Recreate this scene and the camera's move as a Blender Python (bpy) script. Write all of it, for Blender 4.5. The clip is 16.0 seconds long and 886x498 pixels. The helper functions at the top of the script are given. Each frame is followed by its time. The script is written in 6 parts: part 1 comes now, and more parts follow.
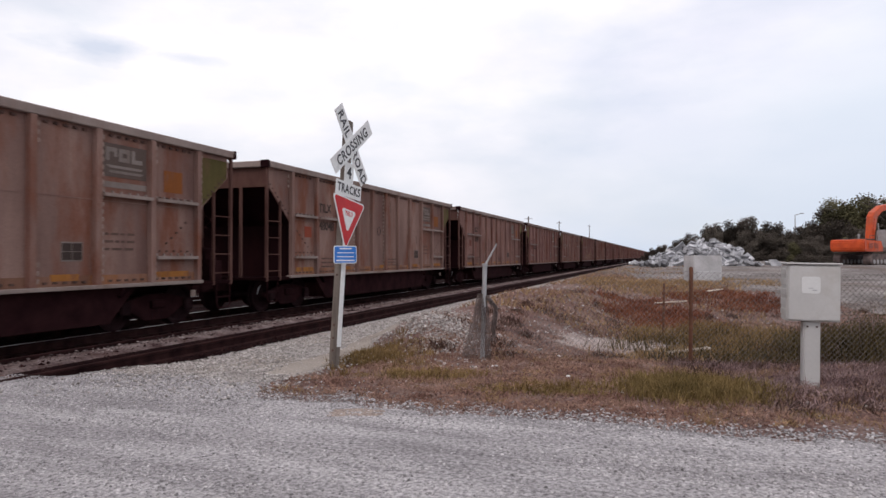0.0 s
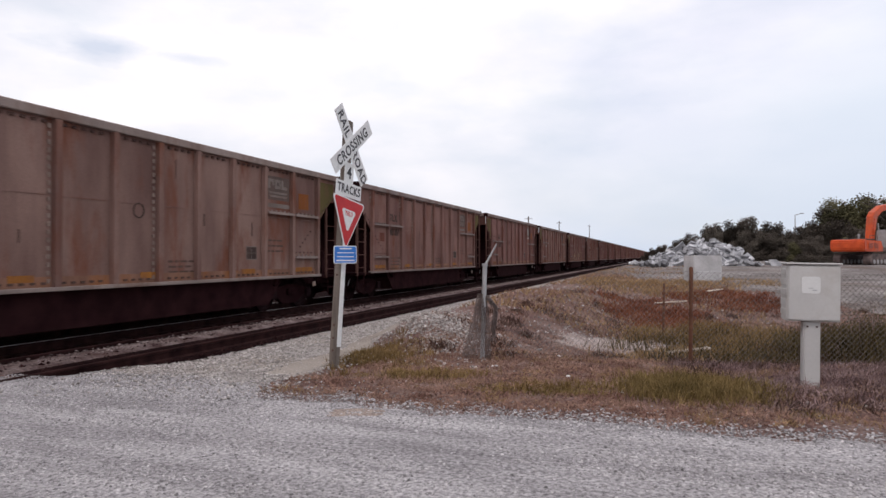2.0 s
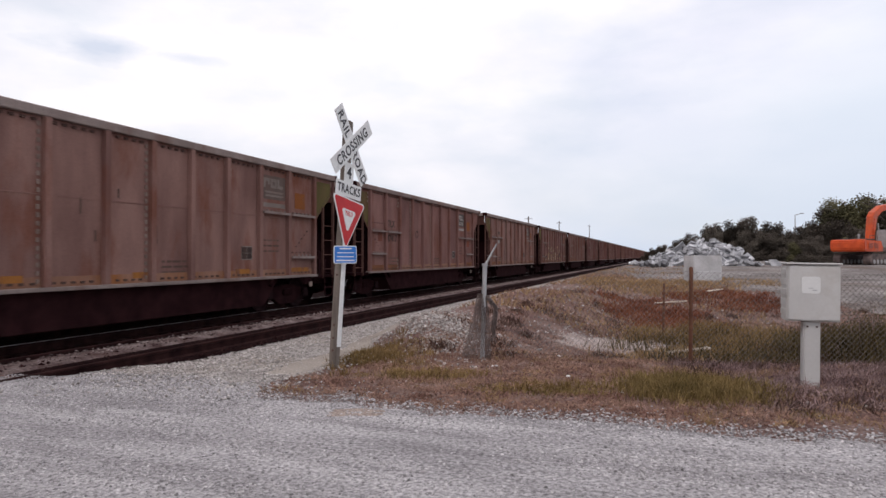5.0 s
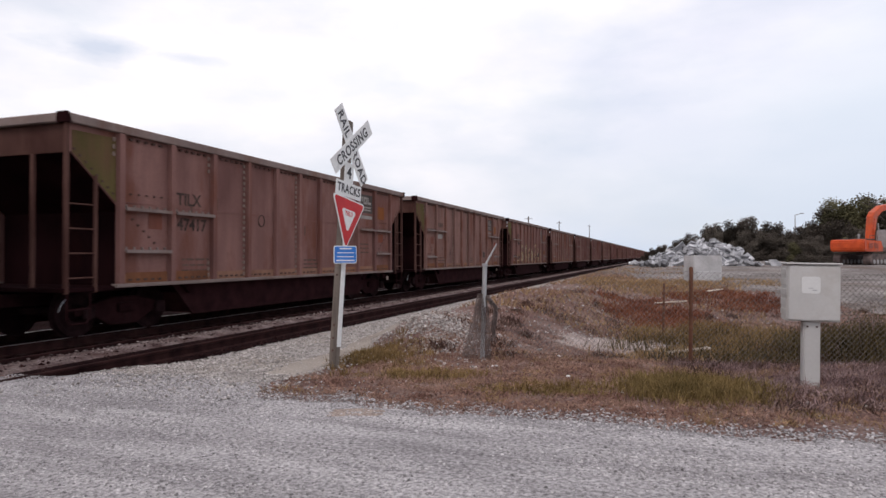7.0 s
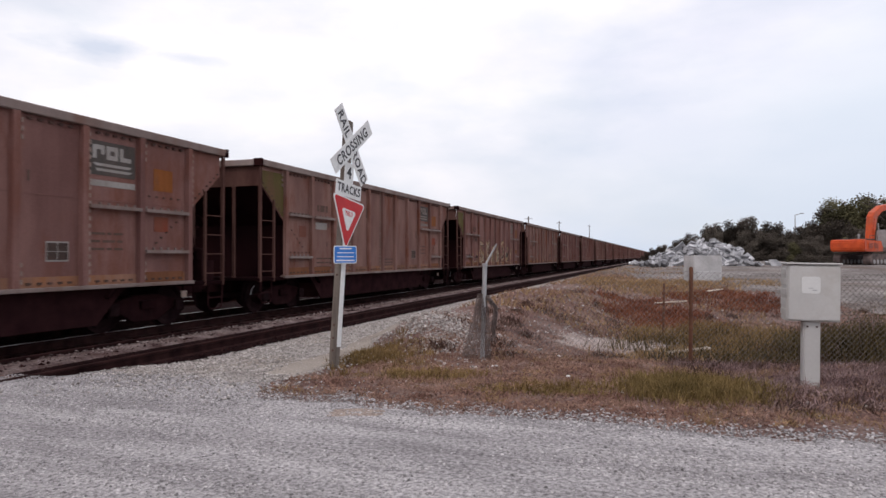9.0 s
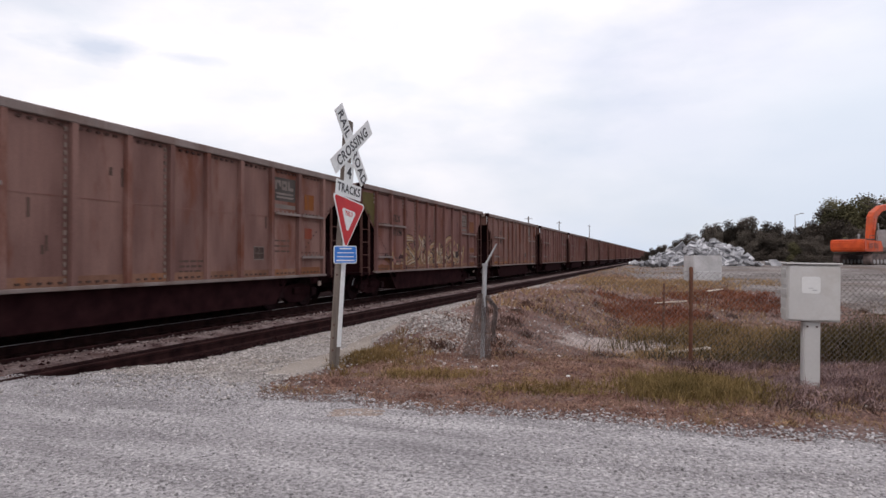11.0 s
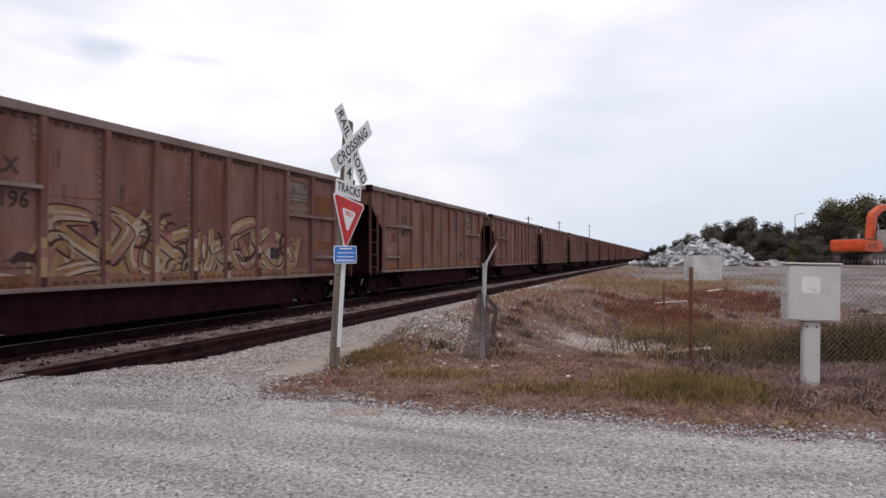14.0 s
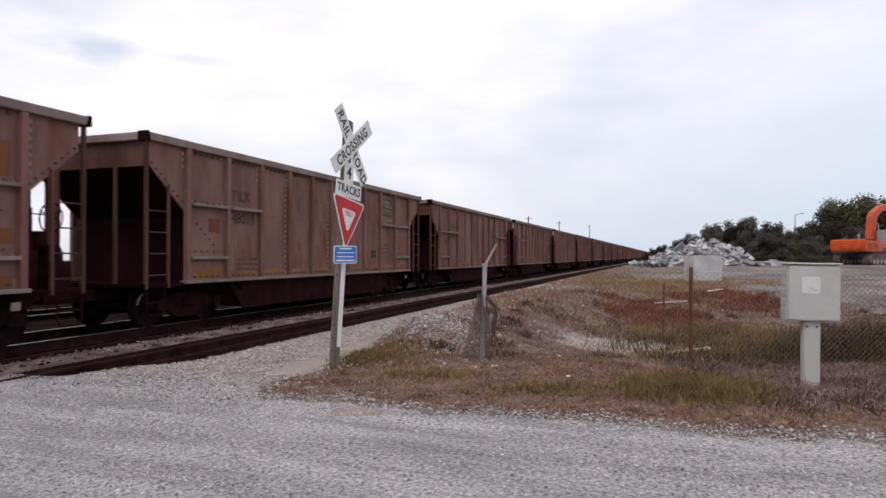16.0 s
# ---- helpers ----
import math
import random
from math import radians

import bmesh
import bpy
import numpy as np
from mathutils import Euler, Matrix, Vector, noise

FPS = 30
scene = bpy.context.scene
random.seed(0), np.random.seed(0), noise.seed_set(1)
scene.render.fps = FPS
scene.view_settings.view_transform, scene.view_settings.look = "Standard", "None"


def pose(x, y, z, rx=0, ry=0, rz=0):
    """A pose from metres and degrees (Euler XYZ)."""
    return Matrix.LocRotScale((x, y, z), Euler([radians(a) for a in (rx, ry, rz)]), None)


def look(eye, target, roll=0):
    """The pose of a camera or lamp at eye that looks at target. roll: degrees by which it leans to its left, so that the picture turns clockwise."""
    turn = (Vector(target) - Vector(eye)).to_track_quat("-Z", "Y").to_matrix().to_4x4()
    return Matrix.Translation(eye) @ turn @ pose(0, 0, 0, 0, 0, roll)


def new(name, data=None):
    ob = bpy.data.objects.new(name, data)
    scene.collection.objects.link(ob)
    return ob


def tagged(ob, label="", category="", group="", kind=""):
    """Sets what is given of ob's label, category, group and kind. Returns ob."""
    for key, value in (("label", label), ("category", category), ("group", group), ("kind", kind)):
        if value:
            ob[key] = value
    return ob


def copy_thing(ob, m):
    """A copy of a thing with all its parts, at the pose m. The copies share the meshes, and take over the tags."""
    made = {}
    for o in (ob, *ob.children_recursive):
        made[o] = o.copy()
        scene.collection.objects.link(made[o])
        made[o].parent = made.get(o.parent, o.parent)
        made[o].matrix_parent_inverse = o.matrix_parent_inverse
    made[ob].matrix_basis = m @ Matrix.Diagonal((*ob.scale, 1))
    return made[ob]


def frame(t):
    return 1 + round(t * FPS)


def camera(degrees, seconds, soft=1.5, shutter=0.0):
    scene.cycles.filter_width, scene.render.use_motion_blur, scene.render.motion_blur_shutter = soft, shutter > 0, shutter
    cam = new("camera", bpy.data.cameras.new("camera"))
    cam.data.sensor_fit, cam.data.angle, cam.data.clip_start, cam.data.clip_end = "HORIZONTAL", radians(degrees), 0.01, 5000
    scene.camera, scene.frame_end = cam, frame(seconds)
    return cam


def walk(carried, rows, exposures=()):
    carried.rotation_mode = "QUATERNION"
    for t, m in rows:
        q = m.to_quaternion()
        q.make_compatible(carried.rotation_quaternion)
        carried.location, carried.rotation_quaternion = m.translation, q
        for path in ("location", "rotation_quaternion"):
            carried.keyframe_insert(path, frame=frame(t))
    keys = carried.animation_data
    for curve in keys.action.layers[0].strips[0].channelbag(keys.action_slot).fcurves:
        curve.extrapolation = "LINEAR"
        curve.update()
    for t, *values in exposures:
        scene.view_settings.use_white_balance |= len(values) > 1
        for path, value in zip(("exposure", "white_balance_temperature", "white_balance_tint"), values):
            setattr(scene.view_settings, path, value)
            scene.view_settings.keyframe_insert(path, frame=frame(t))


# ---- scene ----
# ---------------- camera: stands still ----------------
F = 1146.0
EYE = 1.508
A = math.atan(396.0 / F)            # the tracks run this far to the right of straight ahead
CA, SA = math.cos(A), math.sin(A)
cam = camera(2 * math.degrees(math.atan(784.0 / F)), 16.0, soft=1.5, shutter=0.3)
CAM_POSE = pose(0, 0, EYE, 90.65, 0, 0)
walk(cam, [(0.0, CAM_POSE), (16.0, CAM_POSE)], exposures=[(0.0, 0.0, 6620, 21), (16.0, 0.0, 6620, 21)])


TRACK_POSE = Matrix.Rotation(-A, 4, "Z")     # local y along the tracks, local x to their right


def P(L, s, z=0.0):
    """Place from the distance left of the eye's line along the tracks, the distance along it, and the height."""
    return Vector((-L * CA + s * SA, L * SA + s * CA, z))


# ---------------- world and sun ----------------
world = bpy.data.worlds.new("sky")
scene.world = world
world.use_nodes = True


def build_world():
    nt = world.node_tree
    nt.nodes.clear()
    N, K = nt.nodes.new, nt.links.new
    out = N("ShaderNodeOutputWorld")
    bg = N("ShaderNodeBackground")
    sky = N("ShaderNodeTexSky")
    sky.sky_type, sky.sun_disc = "NISHITA", False
    sky.sun_elevation, sky.sun_rotation = radians(52), radians(20)
    sky.dust_density, sky.air_density = 0.7, 1.0
    tc = N("ShaderNodeTexCoord")
    mp = N("ShaderNodeMapping")
    mp.inputs["Scale"].default_value = (1.0, 1.0, 2.6)
    mp.inputs["Location"].default_value = (0.35, 0.1, 0.15)
    n1 = N("ShaderNodeTexNoise")
    n1.inputs["Scale"].default_value, n1.inputs["Detail"].default_value = 2.1, 6.0
    n1.inputs["Roughness"].default_value = 0.5
    r1 = N("ShaderNodeValToRGB")
    r1.color_ramp.elements[0].position, r1.color_ramp.elements[1].position = 0.36, 0.58
    r1.color_ramp.elements[0].color, r1.color_ramp.elements[1].color = (0.62, 0.62, 0.62, 1), (1, 1, 1, 1)
    n2 = N("ShaderNodeTexNoise")
    n2.inputs["Scale"].default_value, n2.inputs["Detail"].default_value = 5.0, 5.0
    r2 = N("ShaderNodeValToRGB")
    r2.color_ramp.elements[0].position, r2.color_ramp.elements[1].position = 0.3, 0.62
    r2.color_ramp.elements[0].color, r2.color_ramp.elements[1].color = (8.8, 9.7, 9.9, 1), (10.8, 11.2, 11.0, 1)
    mix = N("ShaderNodeMix")
    mix.data_type = "RGBA"
    K(tc.outputs["Generated"], mp.inputs["Vector"])
    K(mp.outputs["Vector"], n1.inputs["Vector"])
    K(mp.outputs["Vector"], n2.inputs["Vector"])
    K(n1.outputs["Fac"], r1.inputs["Fac"])
    K(n2.outputs["Fac"], r2.inputs["Fac"])
    K(r1.outputs["Color"], mix.inputs["Factor"])
    K(sky.outputs["Color"], mix.inputs["A"])
    K(r2.outputs["Color"], mix.inputs["B"])
    # the cloud thins towards the right, where pale blue shows through it
    lean = N("ShaderNodeVectorMath")
    lean.operation = "DOT_PRODUCT"
    lean.inputs[1].default_value = (0.61, 0.0, -0.79)
    K(tc.outputs["Generated"], lean.inputs[0])
    ruffle = N("ShaderNodeMath")
    ruffle.operation = "MULTIPLY_ADD"
    ruffle.inputs[1].default_value = 0.45
    K(n1.outputs["Fac"], ruffle.inputs[0])
    K(lean.outputs["Value"], ruffle.inputs[2])
    thin = N("ShaderNodeValToRGB")
    thin.color_ramp.interpolation = "EASE"
    thin.color_ramp.elements[0].position, thin.color_ramp.elements[1].position = 0.12, 0.50
    thin.color_ramp.elements[0].color, thin.color_ramp.elements[1].color = (0, 0, 0, 1), (0.9, 0.9, 0.9, 1)
    K(ruffle.outputs["Value"], thin.inputs["Fac"])
    veil = N("ShaderNodeMix")
    veil.data_type = "RGBA"
    K(thin.outputs["Color"], veil.inputs["Factor"])
    K(mix.outputs["Result"], veil.inputs["A"])
    veil.inputs["B"].default_value = (7.7, 9.05, 9.8, 1)
    mix = veil
    # two small grey-blue wisps
    for at, size, amount in (((-0.457, 0.846, 0.276), (0.066, 0.3, 0.026), 0.85), ((-0.345, 0.891, 0.275), (0.05, 0.3, 0.009), 0.5)):
        off = N("ShaderNodeVectorMath")
        off.operation = "SUBTRACT"
        K(tc.outputs["Generated"], off.inputs[0])
        off.inputs[1].default_value = at
        shrink = N("ShaderNodeVectorMath")
        shrink.operation = "DIVIDE"
        K(off.outputs["Vector"], shrink.inputs[0])
        shrink.inputs[1].default_value = size
        far = N("ShaderNodeVectorMath")
        far.operation = "LENGTH"
        K(shrink.outputs["Vector"], far.inputs[0])
        fray = N("ShaderNodeTexNoise")
        fray.inputs["Scale"].default_value, fray.inputs["Detail"].default_value = 16.0, 5.0
        K(mp.outputs["Vector"], fray.inputs["Vector"])
        edge = N("ShaderNodeMath")
        edge.operation = "MULTIPLY_ADD"
        edge.inputs[1].default_value = 1.8
        K(fray.outputs["Fac"], edge.inputs[0])
        K(far.outputs["Value"], edge.inputs[2])
        wisp = N("ShaderNodeValToRGB")
        wisp.color_ramp.elements[0].position, wisp.color_ramp.elements[1].position = 0.45, 0.95
        wisp.color_ramp.elements[0].color, wisp.color_ramp.elements[1].color = (amount, amount, amount, 1), (0, 0, 0, 1)
        half = N("ShaderNodeMath")
        half.operation = "MULTIPLY"
        half.inputs[1].default_value = 0.5
        K(edge.outputs["Value"], half.inputs[0])
        K(half.outputs["Value"], wisp.inputs["Fac"])
        over = N("ShaderNodeMix")
        over.data_type = "RGBA"
        K(wisp.outputs["Color"], over.inputs["Factor"])
        K(mix.outputs["Result"], over.inputs["A"])
        over.inputs["B"].default_value = (6.2, 7.4, 8.5, 1)
        mix = over
    # paler and dimmer towards the horizon
    sep = N("ShaderNodeSeparateXYZ")
    K(tc.outputs["Generated"], sep.inputs["Vector"])
    r3 = N("ShaderNodeValToRGB")
    r3.color_ramp.elements[0].position, r3.color_ramp.elements[1].position = 0.0, 0.3
    r3.color_ramp.elements[0].color, r3.color_ramp.elements[1].color = (0.78, 0.81, 0.85, 1), (1, 1, 1, 1)
    K(sep.outputs["Z"], r3.inputs["Fac"])
    dim = N("ShaderNodeMix")
    dim.data_type, dim.blend_type = "RGBA", "MULTIPLY"
    dim.inputs["Factor"].default_value = 1.0
    K(mix.outputs["Result"], dim.inputs["A"])
    K(r3.outputs["Color"], dim.inputs["B"])
    K(dim.outputs["Result"], bg.inputs["Color"])
    bg.inputs["Strength"].default_value = 0.1
    K(bg.outputs["Background"], out.inputs["Surface"])


build_world()
sun = new("sun", bpy.data.lights.new("sun", "SUN"))
sun.data.energy, sun.data.angle, sun.data.color = 0.8, radians(14), (1.0, 0.96, 0.9)
sun.matrix_world = look((-8, -22, 30), (0, 0, 0))


# ---------------- materials ----------------
def material(name, c1, c2, scale=3.0, rough=0.8, bump=0.2, fine=60.0, metal=0.0, stain=None, stain_amount=0.5,
             stretch=(1, 1, 1), contrast=0.2, spec=0.25, streak=0.0, jitter=0.0, island=0.0, bump_dist=0.01, stain_scale=0.6):
    """A weathered surface: two colours at a coarse scale, a finer grain, an optional stain, and relief."""
    m = bpy.data.materials.new(name)
    m.use_nodes = True
    nt = m.node_tree
    N, K = nt.nodes.new, nt.links.new
    bsdf = nt.nodes["Principled BSDF"]
    tc = N("ShaderNodeTexCoord")
    mp = N("ShaderNodeMapping")
    mp.inputs["Scale"].default_value = stretch
    info = N("ShaderNodeObjectInfo")
    shift = N("ShaderNodeVectorMath")
    shift.operation = "MULTIPLY_ADD"
    K(info.outputs["Random"], shift.inputs[0])
    shift.inputs[1].default_value = (37.0, 17.0, 23.0)
    K(tc.outputs["Object"], shift.inputs[2])
    K(shift.outputs["Vector"], mp.inputs["Vector"])
    coarse = N("ShaderNodeTexNoise")
    coarse.inputs["Scale"].default_value, coarse.inputs["Detail"].default_value = scale, 6.0
    grain = N("ShaderNodeTexNoise")
    grain.inputs["Scale"].default_value, grain.inputs["Detail"].default_value, grain.inputs["Roughness"].default_value = fine, 7.0, 0.68
    K(mp.outputs["Vector"], coarse.inputs["Vector"])
    K(shift.outputs["Vector"], grain.inputs["Vector"])
    ramp = N("ShaderNodeValToRGB")
    ramp.color_ramp.elements[0].position, ramp.color_ramp.elements[1].position = 0.33, 0.67
    ramp.color_ramp.elements[0].color, ramp.color_ramp.elements[1].color = (*c1, 1), (*c2, 1)
    K(coarse.outputs["Fac"], ramp.inputs["Fac"])
    last = ramp.outputs["Color"]
    if stain:
        sn = N("ShaderNodeTexNoise")
        sn.inputs["Scale"].default_value, sn.inputs["Detail"].default_value = stain_scale, 8.0
        sn.inputs["Roughness"].default_value = 0.65
        K(mp.outputs["Vector"], sn.inputs["Vector"])
        sr = N("ShaderNodeValToRGB")
        sr.color_ramp.elements[0].position, sr.color_ramp.elements[1].position = 0.5, 0.66
        sr.color_ramp.elements[0].color, sr.color_ramp.elements[1].color = (0, 0, 0, 1), (stain_amount,) * 3 + (1,)
        K(sn.outputs["Fac"], sr.inputs["Fac"])
        mx = N("ShaderNodeMix")
        mx.data_type = "RGBA"
        K(sr.outputs["Color"], mx.inputs["Factor"])
        K(last, mx.inputs["A"])
        mx.inputs["B"].default_value = (*stain, 1)
        last = mx.outputs["Result"]
    hsv = N("ShaderNodeHueSaturation")
    K(last, hsv.inputs["Color"])
    mr = N("ShaderNodeMapRange")
    K(grain.outputs["Fac"], mr.inputs["Value"])
    mr.inputs["From Min"].default_value, mr.inputs["From Max"].default_value = 0.25, 0.75
    mr.inputs["To Min"].default_value, mr.inputs["To Max"].default_value = 1 - contrast, 1 + contrast
    value = mr.outputs["Result"]
    if jitter or island:
        rnd = info.outputs["Random"]
        if island:
            rnd = N("ShaderNodeNewGeometry").outputs["Random Per Island"]
        amount = jitter or island
        jr = N("ShaderNodeMapRange")
        K(rnd, jr.inputs["Value"])
        jr.inputs["To Min"].default_value, jr.inputs["To Max"].default_value = 1 - amount, 1 + amount
        mm = N("ShaderNodeMath")
        mm.operation = "MULTIPLY"
        K(value, mm.inputs[0])
        K(jr.outputs["Result"], mm.inputs[1])
        value = mm.outputs["Value"]
    if streak:
        # fine runs of dirt down the sheet
        sm = N("ShaderNodeMapping")
        sm.inputs["Scale"].default_value = (9.0, 9.0, 0.35)
        K(shift.outputs["Vector"], sm.inputs["Vector"])
        st = N("ShaderNodeTexNoise")
        st.inputs["Scale"].default_value, st.inputs["Detail"].default_value = 1.6, 5.0
        K(sm.outputs["Vector"], st.inputs["Vector"])
        sr2 = N("ShaderNodeMapRange")
        K(st.outputs["Fac"], sr2.inputs["Value"])
        sr2.inputs["From Min"].default_value, sr2.inputs["From Max"].default_value = 0.3, 0.7
        sr2.inputs["To Min"].default_value, sr2.inputs["To Max"].default_value = 1 - streak, 1 + streak * 0.7
        m2 = N("ShaderNodeMath")
        m2.operation = "MULTIPLY"
        K(value, m2.inputs[0])
        K(sr2.outputs["Result"], m2.inputs[1])
        value = m2.outputs["Value"]
    K(value, hsv.inputs["Value"])
    K(hsv.outputs["Color"], bsdf.inputs["Base Color"])
    rr = N("ShaderNodeMapRange")
    K(coarse.outputs["Fac"], rr.inputs["Value"])
    rr.inputs["To Min"].default_value, rr.inputs["To Max"].default_value = max(0.05, rough - 0.12), min(1.0, rough + 0.12)
    K(rr.outputs["Result"], bsdf.inputs["Roughness"])
    bsdf.inputs["Metallic"].default_value = metal
    bsdf.inputs["Specular IOR Level"].default_value = spec
    if bump:
        bp = N("ShaderNodeBump")
        bp.inputs["Strength"].default_value, bp.inputs["Distance"].default_value = bump, bump_dist
        K(grain.outputs["Fac"], bp.inputs["Height"])
        K(bp.outputs["Normal"], bsdf.inputs["Normal"])
    return m


M = {}
M["soil"] = material("soil", (0.145, 0.083, 0.073), (0.27, 0.178, 0.155), 1.4, 0.95, 1.0, 22, stain=(0.30, 0.245, 0.225), stain_amount=0.5, bump_dist=0.06, contrast=0.75, spec=0.04, stain_scale=0.9)
M["lot"] = material("lot_gravel", (0.13, 0.112, 0.107), (0.27, 0.245, 0.235), 0.5, 0.95, 0.5, 8, bump_dist=0.03, contrast=0.8, stain=(0.13, 0.092, 0.075), stain_amount=0.7, stain_scale=0.15, spec=0.04)
M["road"] = material("road_gravel", (0.248, 0.232, 0.239), (0.415, 0.393, 0.40), 1.6, 0.9, 0.9, 26, stain=(0.50, 0.475, 0.48), stain_amount=0.6, stretch=(0.28, 1.5, 1), bump_dist=0.025, contrast=0.95, stain_scale=1.1, spec=0.04)
M["ballast"] = material("ballast_bed", (0.27, 0.24, 0.225), (0.47, 0.435, 0.415), 3.0, 0.95, 0.9, 20, bump_dist=0.05, contrast=0.7, spec=0.04, stain=(0.33, 0.27, 0.21), stain_amount=0.5, stain_scale=0.8)
# Shade under the train and beside the rail is put into this colour.
M["ballast_shade_rust"] = material("rusty_ballast_bed", (0.010, 0.0045, 0.005), (0.024, 0.011, 0.011), 3.0, 0.95, 0.9, 20, bump_dist=0.05, contrast=0.5, spec=0.02)
M["ballast_mixed"] = material("mixed_ballast_bed", (0.085, 0.052, 0.05), (0.24, 0.19, 0.182), 2.5, 0.95, 0.9, 20, bump_dist=0.05, contrast=0.6, stain=(0.07, 0.03, 0.027), stain_amount=0.8, stain_scale=1.2, spec=0.04)
M["track_stone"] = material("dusty_track_stone", (0.12, 0.085, 0.082), (0.32, 0.265, 0.255), 1.2, 0.9, 0.3, 60, island=0.5, spec=0.04)
M["dirt"] = material("dirt_path", (0.25, 0.212, 0.185), (0.34, 0.298, 0.265), 1.2, 0.95, 0.5, 35, contrast=0.3, spec=0.04)
M["sand"] = material("tan_sand", (0.27, 0.215, 0.185), (0.37, 0.30, 0.265), 2.0, 0.95, 0.6, 30, bump_dist=0.02, contrast=0.8, spec=0.04)
M["pale_dirt"] = material("pale_stony_dirt", (0.27, 0.205, 0.185), (0.44, 0.37, 0.345), 1.5, 0.95, 0.8, 20, bump_dist=0.04, contrast=0.4, spec=0.04)
M["stone"] = material("gravel_stone", (0.26, 0.23, 0.215), (0.48, 0.445, 0.425), 6.0, 0.9, 0.3, 60, island=0.45, spec=0.04)
# Stones darkened with the same painted-in shade.
M["ballast_shade_stone"] = material("rusty_stone", (0.018, 0.008, 0.0085), (0.046, 0.023, 0.022), 6.0, 0.9, 0.3, 60, island=0.4, spec=0.02)
M["road_stone"] = material("road_chippings", (0.26, 0.245, 0.248), (0.48, 0.456, 0.458), 6.0, 0.9, 0.3, 60, island=0.5, spec=0.04)
M["grass_dry"] = material("grass_dry", (0.18, 0.098, 0.077), (0.345, 0.217, 0.168), 1.6, 0.9, 0, 30, island=0.5, spec=0.04)
M["grass_red"] = material("grass_red", (0.155, 0.05, 0.03), (0.255, 0.10, 0.056), 0.9, 0.9, 0, 30, island=0.35, spec=0.04)
M["grass_straw"] = material("grass_straw", (0.26, 0.16, 0.08), (0.39, 0.26, 0.14), 1.0, 0.9, 0, 30, island=0.35, spec=0.04)
M["grass_olive"] = material("grass_olive", (0.15, 0.098, 0.042), (0.29, 0.19, 0.088), 0.9, 0.88, 0, 30, island=0.4, spec=0.04)
M["grass_green"] = material("grass_green", (0.125, 0.09, 0.036), (0.26, 0.18, 0.08), 1.6, 0.85, 0, 30, island=0.45, spec=0.04)
M["stalk"] = material("dead_stalk", (0.14, 0.088, 0.088), (0.33, 0.235, 0.225), 2.0, 0.9, 0, 30, island=0.5, spec=0.04)
M["leaf"] = material("leaf", (0.062, 0.051, 0.044), (0.108, 0.092, 0.076), 0.35, 0.85, 0, 20, island=0.25, spec=0.04)
M["leaf_light"] = material("leaf_light", (0.065, 0.06, 0.033), (0.12, 0.11, 0.06), 0.35, 0.8, 0, 20, island=0.3, spec=0.04)
M["bark"] = material("bark", (0.06, 0.045, 0.035), (0.12, 0.09, 0.07), 3, 0.9, 0.5, 25, stretch=(1, 1, 0.2))
# The rail side's shade is mixed into this near-black rust.
M["steel_rail"] = material("rusty_rail_steel", (0.018, 0.008, 0.008), (0.04, 0.018, 0.017), 4, 0.8, 0.3, 60, metal=0.0, spec=0.03)
M["rail_head"] = material("worn_rail_head", (0.34, 0.31, 0.30), (0.5, 0.47, 0.46), 3, 0.35, 0.1, 60, metal=0.85, stretch=(0.2, 3, 1))
M["tie"] = material("creosoted_timber", (0.016, 0.008, 0.008), (0.05, 0.028, 0.026), 4, 0.9, 0.5, 30, jitter=0.4, stretch=(3, 0.5, 3), spec=0.03)
# Underside shade, with its maroon tint, is put into these two base colours.
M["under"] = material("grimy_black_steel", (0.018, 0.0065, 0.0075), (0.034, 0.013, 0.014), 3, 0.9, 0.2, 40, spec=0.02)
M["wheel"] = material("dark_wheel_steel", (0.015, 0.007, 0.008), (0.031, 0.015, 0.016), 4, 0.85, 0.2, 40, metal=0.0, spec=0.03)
M["bolt"] = material("dark_rivet", (0.06, 0.032, 0.026), (0.11, 0.062, 0.05), 5, 0.8, 0, 50)
M["rivet_pale"] = material("dusty_rivet", (0.25, 0.175, 0.145), (0.36, 0.27, 0.23), 5, 0.8, 0, 50, jitter=0.2)
M["galvanised"] = material("galvanised_steel", (0.36, 0.36, 0.37), (0.5, 0.5, 0.51), 5, 0.5, 0.1, 50, metal=0.6)
M["fence_wire"] = material("dull_fence_wire", (0.10, 0.088, 0.085), (0.175, 0.155, 0.148), 3, 0.7, 0, 40, metal=0.1)
M["rust_wire"] = material("rusty_torn_wire", (0.13, 0.098, 0.092), (0.24, 0.19, 0.178), 5, 0.8, 0, 40, metal=0.1)
M["rust_pipe"] = material("rusted_pipe", (0.09, 0.038, 0.025), (0.17, 0.078, 0.048), 6, 0.85, 0.4, 60)
M["timber_post"] = material("weathered_timber", (0.10, 0.08, 0.07), (0.21, 0.175, 0.15), 3, 0.9, 0.5, 40, stretch=(4, 4, 0.3))
M["sign_white"] = material("sign_white", (0.74, 0.74, 0.73), (0.84, 0.84, 0.83), 4, 0.45, 0.03, 60, stain=(0.5, 0.48, 0.46), stain_amount=0.4, stain_scale=4)
M["sign_black"] = material("sign_black", (0.035, 0.03, 0.035), (0.06, 0.055, 0.06), 5, 0.5, 0, 60)
M["sign_red"] = material("sign_red", (0.50, 0.015, 0.02), (0.62, 0.03, 0.03), 4, 0.4, 0.03, 60)
M["sign_blue"] = material("sign_blue", (0.03, 0.17, 0.55), (0.05, 0.23, 0.66), 4, 0.4, 0.03, 60)
